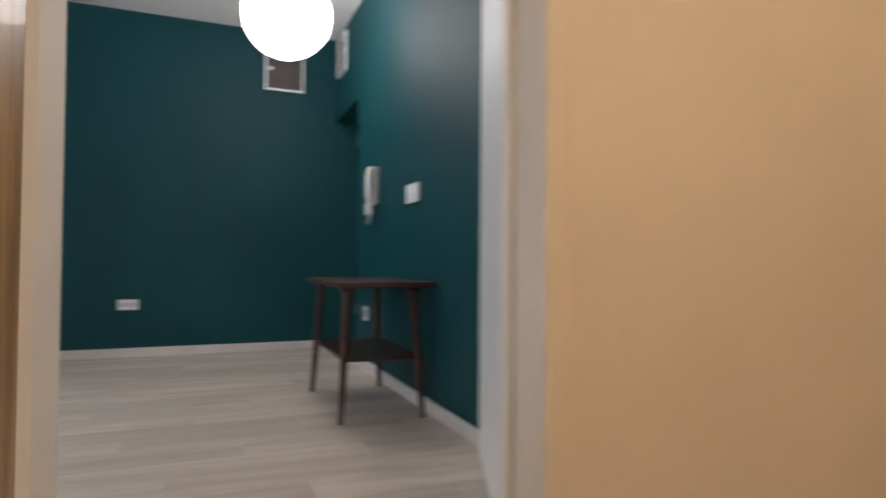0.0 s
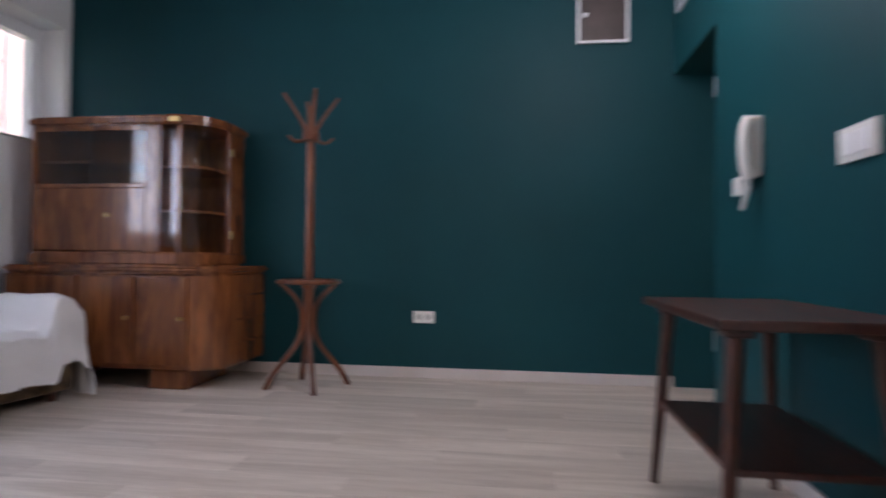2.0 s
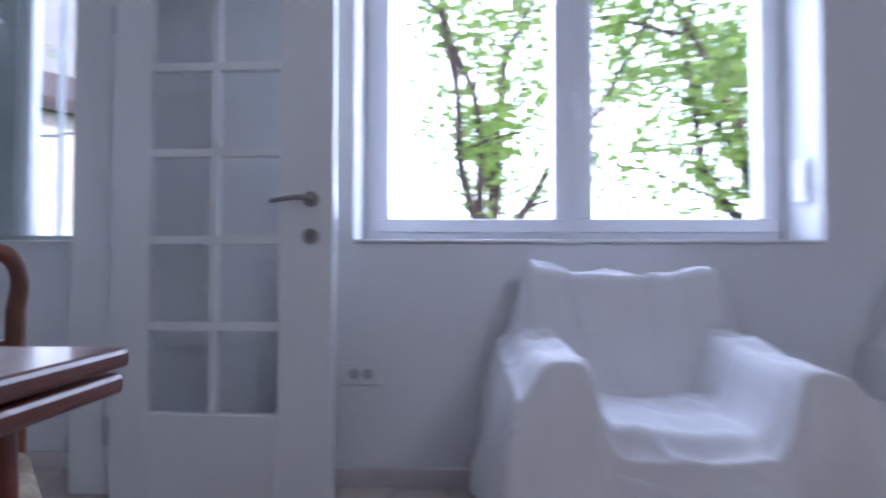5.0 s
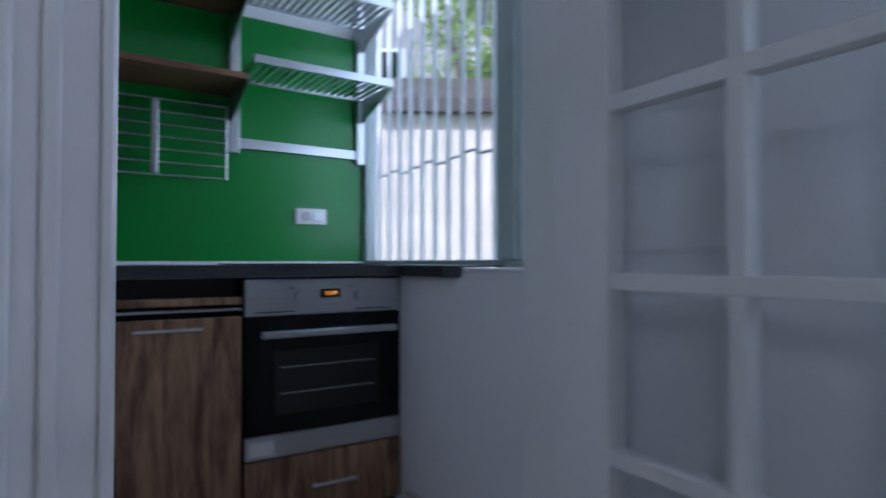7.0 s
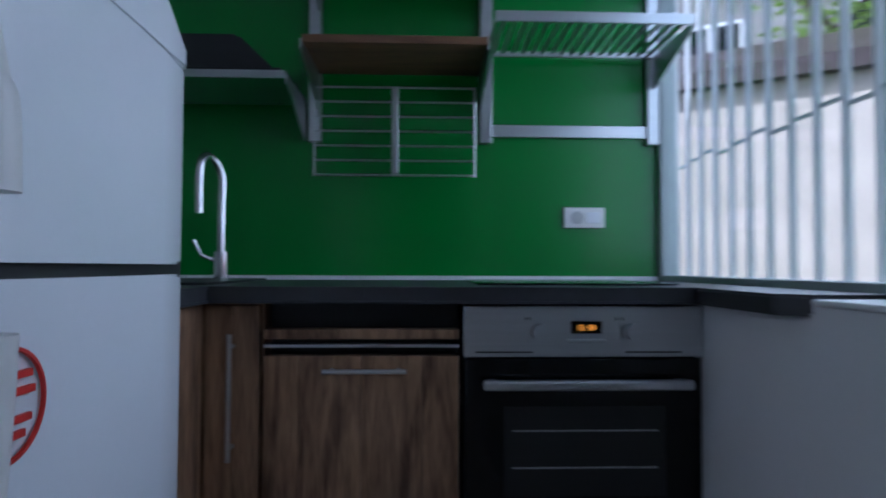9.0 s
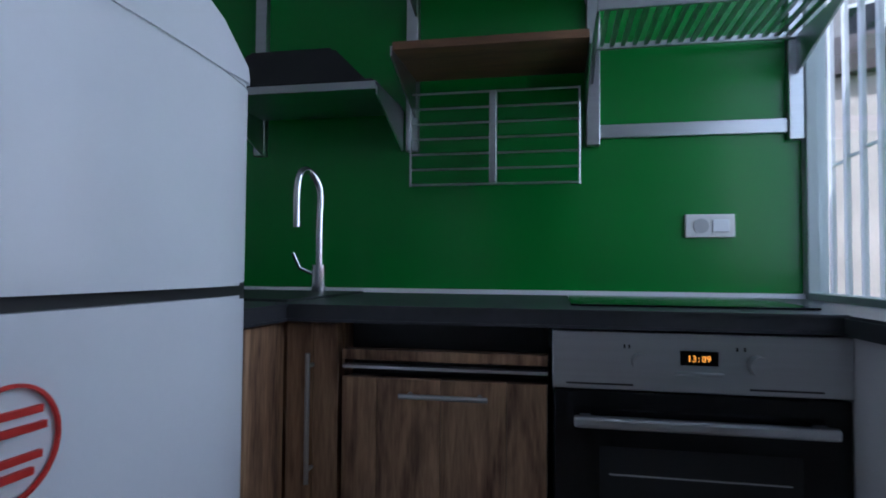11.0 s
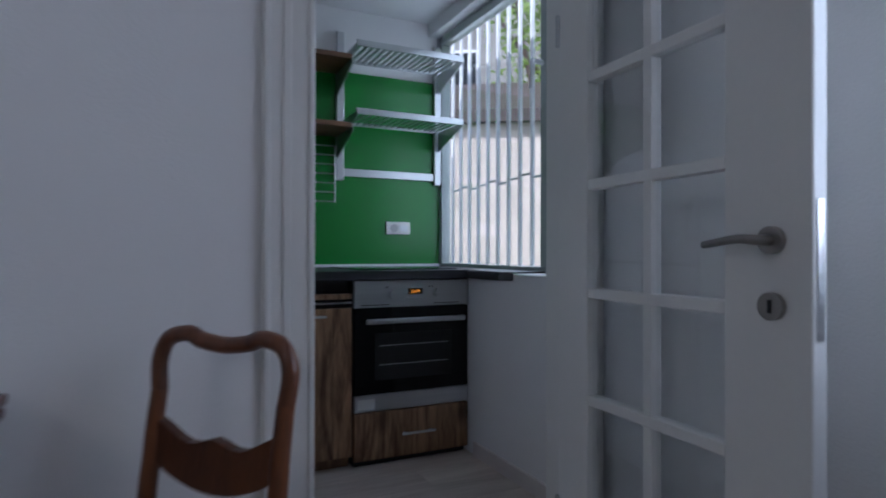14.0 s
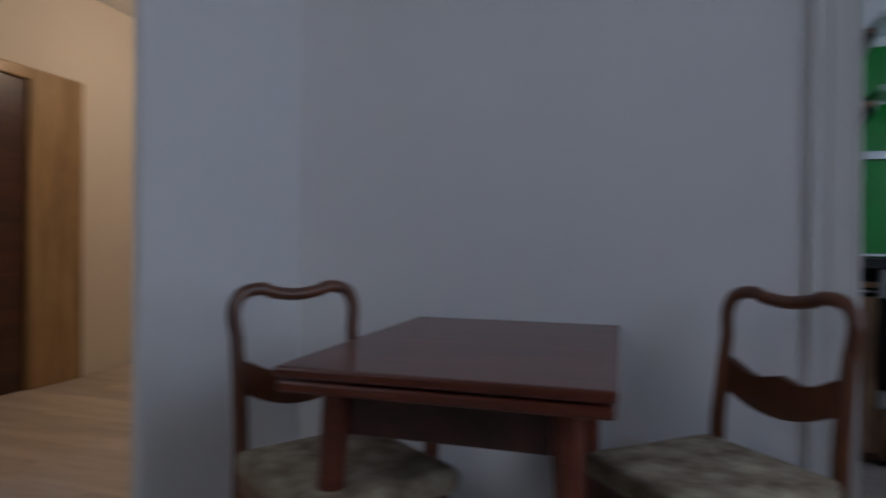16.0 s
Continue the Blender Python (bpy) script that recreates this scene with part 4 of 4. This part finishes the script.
def fridge():
    t = thing("fridge", "tall white two-door fridge with curved handles", "fridge")
    x0, x1, y0, y1 = -3.165, -2.52, 0.45, 1.06
    part("body", box(x0 + 0.07, x1, y0 + 0.005, y1 - 0.005, 0.03, 1.35, 0.02), FRIDGE, t)
    bulge = [(x0 + 0.065, y1), (x0 + 0.02, y1 - 0.01)] + [(x0 + 0.012 * (2 * abs(k / 6 - 0.5)) ** 2, y1 - 0.03 - (y1 - y0 - 0.06) * k / 6) for k in range(7)] + [(x0 + 0.02, y0 + 0.01), (x0 + 0.065, y0)]
    part("lower_door", outline(bulge, 0.06, 0.948, bevel=0.006), FRIDGE, t, smooth=True)
    up = part("upper_door", outline(bulge, 0.966, 1.33, bevel=0.006), FRIDGE, t, smooth=True)
    cap = [(x - 0.004, y) for x, y in bulge[:-1]] + [bulge[-1]]
    bm = outline(cap, 1.33, 1.45, bevel=0.006)
    for v in bm.verts:
        q = (v.co.y - (y0 + y1) / 2) / ((y1 - y0) / 2)
        if v.co.z > 1.4:
            v.co.z -= 0.10 * q * q
    part("top_cap", bm, FRIDGE, t, smooth=True)
    part("dark_gap_fill", box(x0 + 0.02, x1 - 0.02, y0 + 0.01, y1 - 0.01, 0.94, 0.975), BLACKP, t)
    for z0, z1 in ((1.03, 1.235), (0.60, 0.9)):
        flip = 1 if z0 > 1 else -1
        end, far = (z0, z1) if flip > 0 else (z1, z0)
        yh = y1 - 0.018
        pts = curve([(x0 + 0.01, yh, far), (x0 - 0.02, yh, far - flip * 0.03), (x0 - 0.036, yh, far - flip * 0.10), (x0 - 0.044, yh, end + flip * 0.08), (x0 - 0.046, yh, end)])
        bm = tube(pts, 0.017, 0.021, 12)
        for v in bm.verts:
            v.co.y = yh + (v.co.y - yh) * 1.25
        h = part("handle", bm, PLASTIC, t, "bowed cream-white handle", True)
        part("mount", disc(0.017, 0.075, (x0 - 0.02, yh, end + flip * 0.035), "x", 16), PLASTIC, h, smooth=True)
    # round red stamp-like sticker with bars of print
    c = Vector((x0 - 0.001, 0.95, 0.815))
    ring = part("sticker_ring", tube([c + Vector((0, 0.06 * math.cos(a), 0.06 * math.sin(a))) for a in (math.tau * i / 40 for i in range(40))], 0.003, n=4, closed=True), RED, t, "red round sticker")
    for dz, w in ((0.03, 0.04), (0.012, 0.045), (-0.018, 0.04), (-0.034, 0.03)):
        part("print_bar", box(x0 - 0.0015, x0 + 0.004, 0.95 - w, 0.95 + w, 0.815 + dz - 0.004, 0.815 + dz + 0.004), RED, ring)


fridge()

t = thing("wall_rails", "brushed steel wall rails of the kitchen shelves", "shelf rail")
for x in (-4.446, -3.827, -3.204, -2.62):
    part("rail", box(x - 0.022, x + 0.022, -0.585, -0.555, 1.415, 2.27, 0.003), STEEL, t)
part("cross_rail", box(-4.424, -3.849, -0.582, -0.567, 1.44, 1.485, 0.002), STEEL, t)


def slatted_shelf(z):
    t = thing("wire_shelf", "stainless steel slatted wall shelf", "shelf", group="steel shelves")
    x0, x1, y0, y1 = -4.45, -3.82, -0.55, -0.22
    part("front_rail", box(x0, x1, y1 - 0.012, y1, z - 0.015, z + 0.02, 0.003), STEEL, t)
    part("back_rail", box(x0, x1, y0, y0 + 0.012, z - 0.01, z + 0.01, 0.003), STEEL, t)
    n = 17
    for i in range(n):
        x = x0 + 0.03 + (x1 - x0 - 0.06) * i / (n - 1)
        part("slat", box(x - 0.007, x + 0.007, y0 + 0.012, y1 - 0.012, z - 0.004, z + 0.004), STEEL, t)
    for x in (x0, x1 - 0.006):
        bm = bmesh.new()
        vs = [bm.verts.new((x + dx, *q)) for dx in (0, 0.006) for q in ((y0, z - 0.12), (y0, z), (y1, z), (y1, z - 0.02))]
        bm.faces.new(vs[:4]), bm.faces.new(vs[4:])
        for i in range(4):
            bm.faces.new((vs[i], vs[(i + 1) % 4], vs[4 + (i + 1) % 4], vs[4 + i]))
        part("bracket", bm, STEEL, t)


def board_shelf(z, x0=-3.80, x1=-3.22, material=None):
    t = thing("wall_shelf", "brown wooden wall shelf on steel brackets" if not material else "steel wall shelf in the dark corner", "shelf", group="kitchen shelves")
    y0, y1 = -0.55, -0.24
    part("board", box(x0, x1, y0, y1, z - 0.012, z + 0.014, 0.003), material or SHELFW, t)
    for x in (x0 - 0.006, x1):
        bm = bmesh.new()
        vs = [bm.verts.new((x + dx, *q)) for dx in (0, 0.006) for q in ((y0, z - 0.14), (y0, z), (y1, z), (y1, z - 0.03))]
        bm.faces.new(vs[:4]), bm.faces.new(vs[4:])
        for i in range(4):
            bm.faces.new((vs[i], vs[(i + 1) % 4], vs[4 + (i + 1) % 4], vs[4 + i]))
        part("bracket", bm, STEEL, t)


for z in (1.74, 2.10):
    slatted_shelf(z)
    board_shelf(z - 0.07)
board_shelf(1.555, -3.17, -2.64, STEEL)
t = thing("dish_tray", "black tapered tray on the corner shelf", "tray")
bm = outline([(-3.14, -0.52), (-2.66, -0.52), (-2.66, -0.26), (-3.14, -0.26)], 1.571, 1.71)
for v in bm.verts:
    if v.co.z > 1.6:
        v.co.x += 0.14 if v.co.x < -2.9 else -0.04
        v.co.y += 0.02 if v.co.y < -0.4 else -0.05
bmesh.ops.bevel(bm, geom=bm.edges[:], offset=0.012, segments=2, affect="EDGES")
part("hood", bm, BLACKP, t, smooth=True)
part("rim", box(-3.155, -2.65, -0.53, -0.25, 1.569, 1.58, 0.003), BLACKP, t)
t = thing("dish_rack", "hanging steel wire dish rack", "rack")
for i in range(7):
    z = 1.285 + i * 0.052
    part("wire", tube([(-3.78, -0.50, z), (-3.215, -0.50, z)], 0.004, n=8), STEEL, t)
for x in (-3.78, -3.215):
    part("upright", tube([(x, -0.50, 1.28), (x, -0.50, 1.6), (x, -0.555, 1.61)], 0.004, n=8), STEEL, t)
part("bracket", box(-3.51, -3.485, -0.53, -0.495, 1.29, 1.6, 0.003), STEEL, t)
t = thing("power_socket", "white wall socket on the green panel", "socket")
part("plate", box(-4.268, -4.117, -0.5845, -0.572, 1.108, 1.183, 0.003), PLASTIC, t)
part("socket_face", disc(0.024, 0.006, (-4.165, -0.571, 1.145), "y", 20), GREYP, t)
part("switch", box(-4.25, -4.2, -0.574, -0.567, 1.125, 1.165, 0.002), PVC, t)
t = thing("ceiling_light", "small warm kitchen ceiling lamp", "lamp")
part("shade", disc(0.1, 0.05, (-3.6, 0.45, HK - 0.026)), PLASTIC, t, smooth=True)

# ---- outside ----
setting(part("ground", box(-400, -4.62, -300, 300, -1.3, -1.0), GRASS), "green ground outside")
t = thing("neighbour_wall", "beige rendered outbuilding beyond the kitchen window", "building", -6.9, -2.9, 0, -32)
part("wall", box(-5, 3.2, -0.3, 0, -1.0, 2.5), BRICKW, t)
part("eave", box(-5.1, 3.3, -0.4, 0.12, 2.5, 2.6), DUSK, t)
bm = outline([(0.12, 2.6), (0.12, 2.64), (-2.6, 3.7), (-2.6, 3.66)], -5.1, 3.3)
for v in bm.verts:
    v.co = Vector((v.co.z, v.co.x, v.co.y))
part("roof", bm, DUSK, t)
t = thing("apartment_building", "tall weathered grey facade behind the outbuilding", "building", -11.0, -9.5, -1.0, -32)
part("wall", box(-9, 7, -3, 0, 0, 11), FACADE, t)
part("roof", box(-9.3, 7.3, -3.3, 0.3, 11, 11.3, 0.02), DUSK, t)
for i in range(5):
    for k in range(3):
        x, z = -7.6 + i * 2.9, 2.6 + k * 2.9
        w = part("window", box(x, x + 1.3, 0.0, 0.05, z, z + 1.5, 0.01), PVC, t)
        part("pane", box(x + 0.08, x + 0.61, 0.05, 0.06, z + 0.08, z + 1.42), BLACK, w)
        part("pane", box(x + 0.69, x + 1.22, 0.05, 0.06, z + 0.08, z + 1.42), BLACK, w)
        part("sill", box(x - 0.08, x + 1.38, 0.0, 0.14, z - 0.07, z, 0.01), BRICKW, w)
t = thing("small_house", "low house with a red tiled roof across the garden", "house")
part("wall", box(-24, -20, -2, 26, -1, 0.9), BRICKW, t)
bm = outline([(-19.5, 0.85), (-19.5, 0.95), (-22, 2.1), (-24.5, 0.95), (-24.5, 0.85)], -2.4, 26.4)
for v in bm.verts:
    v.co = Vector((v.co.x, v.co.z, v.co.y))
part("roof", bm, ROOFT, t)
t = thing("side_wall", "pale pink rendered wall outside the small window", "building")
part("wall", box(-6.6, -6.3, 5.7, 9.5, -1.0, 3.6), PINKW, t)


def tree(x, y, seed, h, spread, leaves):
    rnd = random.Random(seed)
    t = thing("tree", "leafy tree with a forked trunk and gaps between leaves", "tree", x, y, -1.0)
    bm = bmesh.new()
    tips = []
    tube(curve([(0, 0, 0), (0.05, 0.06, h * 0.2), (0, 0.0, h * 0.34)]), 0.16, 0.12, 8, bm)
    for k in range(5):
        a = math.tau * k / 5 + rnd.uniform(-0.4, 0.4)
        p = Vector((0, 0, h * rnd.uniform(0.27, 0.34)))
        pts = [p]
        d = Vector((math.cos(a) * 0.5, math.sin(a) * 0.5, 1)).normalized()
        for j in range(6):
            d = (d + Vector((rnd.uniform(-.3, .3), rnd.uniform(-.3, .3), rnd.uniform(-.1, .15)))).normalized()
            p = p + d * h * 0.125
            pts.append(p)
            q, e, sub = p, (d + Vector((rnd.uniform(-1, 1), rnd.uniform(-1, 1), rnd.uniform(-.5, .4)))).normalized(), [p]
            for _ in range(4):
                e = (e + Vector((rnd.uniform(-.4, .4), rnd.uniform(-.4, .4), rnd.uniform(-.3, .2)))).normalized()
                q = q + e * spread * 0.2
                sub.append(q)
                tips.append(q)
            tube(sub, 0.03, 0.008, 5, bm)
        tube(curve(pts, 3), 0.085, 0.02, 7, bm)
    part("trunk", bm, BARK, t, smooth=True)
    V, F = [], []
    for _ in range(leaves):
        c = rnd.choice(tips) + Vector([rnd.gauss(0, 0.3) for _ in range(3)])
        u = Vector([rnd.gauss(0, 1) for _ in range(3)]).normalized()
        w = u.orthogonal().normalized()
        s = rnd.uniform(0.05, 0.1)
        i = len(V)
        V += [c - u * s, c + w * s * 0.5, c + u * s, c - w * s * 0.5]
        F.append((i, i + 1, i + 2, i + 3))
    me = bpy.data.meshes.new("crown")
    me.from_pydata([tuple(S * k for k in v) for v in V], [], F)
    me.materials.append(LEAF)
    o = new("crown", me)
    o.parent = t


tree(-10.5, 3.0, 4, 6.5, 1.6, 3600)
tree(-9.2, 6.3, 9, 6.0, 2.0, 5600)
tree(-10.5, -6.0, 12, 8.5, 2.0, 7000)

HAZE = glow("bright_haze", (0.93, 0.97, 1.0), 0.9)
setting(part("backdrop", box(-121, -120, -160, 160, -1.0, 90), HAZE), "bright hazy white sky in the distance")
setting(part("backdrop", box(-120, 60, -161, -160, -1.0, 90), HAZE), "bright hazy white sky in the distance")

# ---- floor planks ----
fl = bpy.data.objects["floor"]
PW, PL = 0.185, 1.22
lengths = {}


def plank(x0, x1, y):
    key = round(x1 - x0, 3)
    if key not in lengths:
        o = part("plank", box(0.0004, key - 0.0004, 0.0004, PW - 0.0004, -0.012, 0.0, 0.0007, seg=1), PLANK, fl)
        lengths[key] = o.data
    else:
        o = new("plank", lengths[key])
        o.parent = fl
    o.location = (S * x0, S * y, 0)


row, y = 0, -1.4
while y < 5.6:
    west = -1.52 if y < -0.62 else (-4.29 if y < 1.1 else -4.15)
    east = 1.09 if y < 1.5 else 0.48
    x = -4.6 - (row * 0.47) % PL
    while x < east:
        a, b = max(x, west), min(x + PL, east)
        if b - a > 0.02:
            plank(a, b, y)
        x += PL
    row += 1
    y += PW
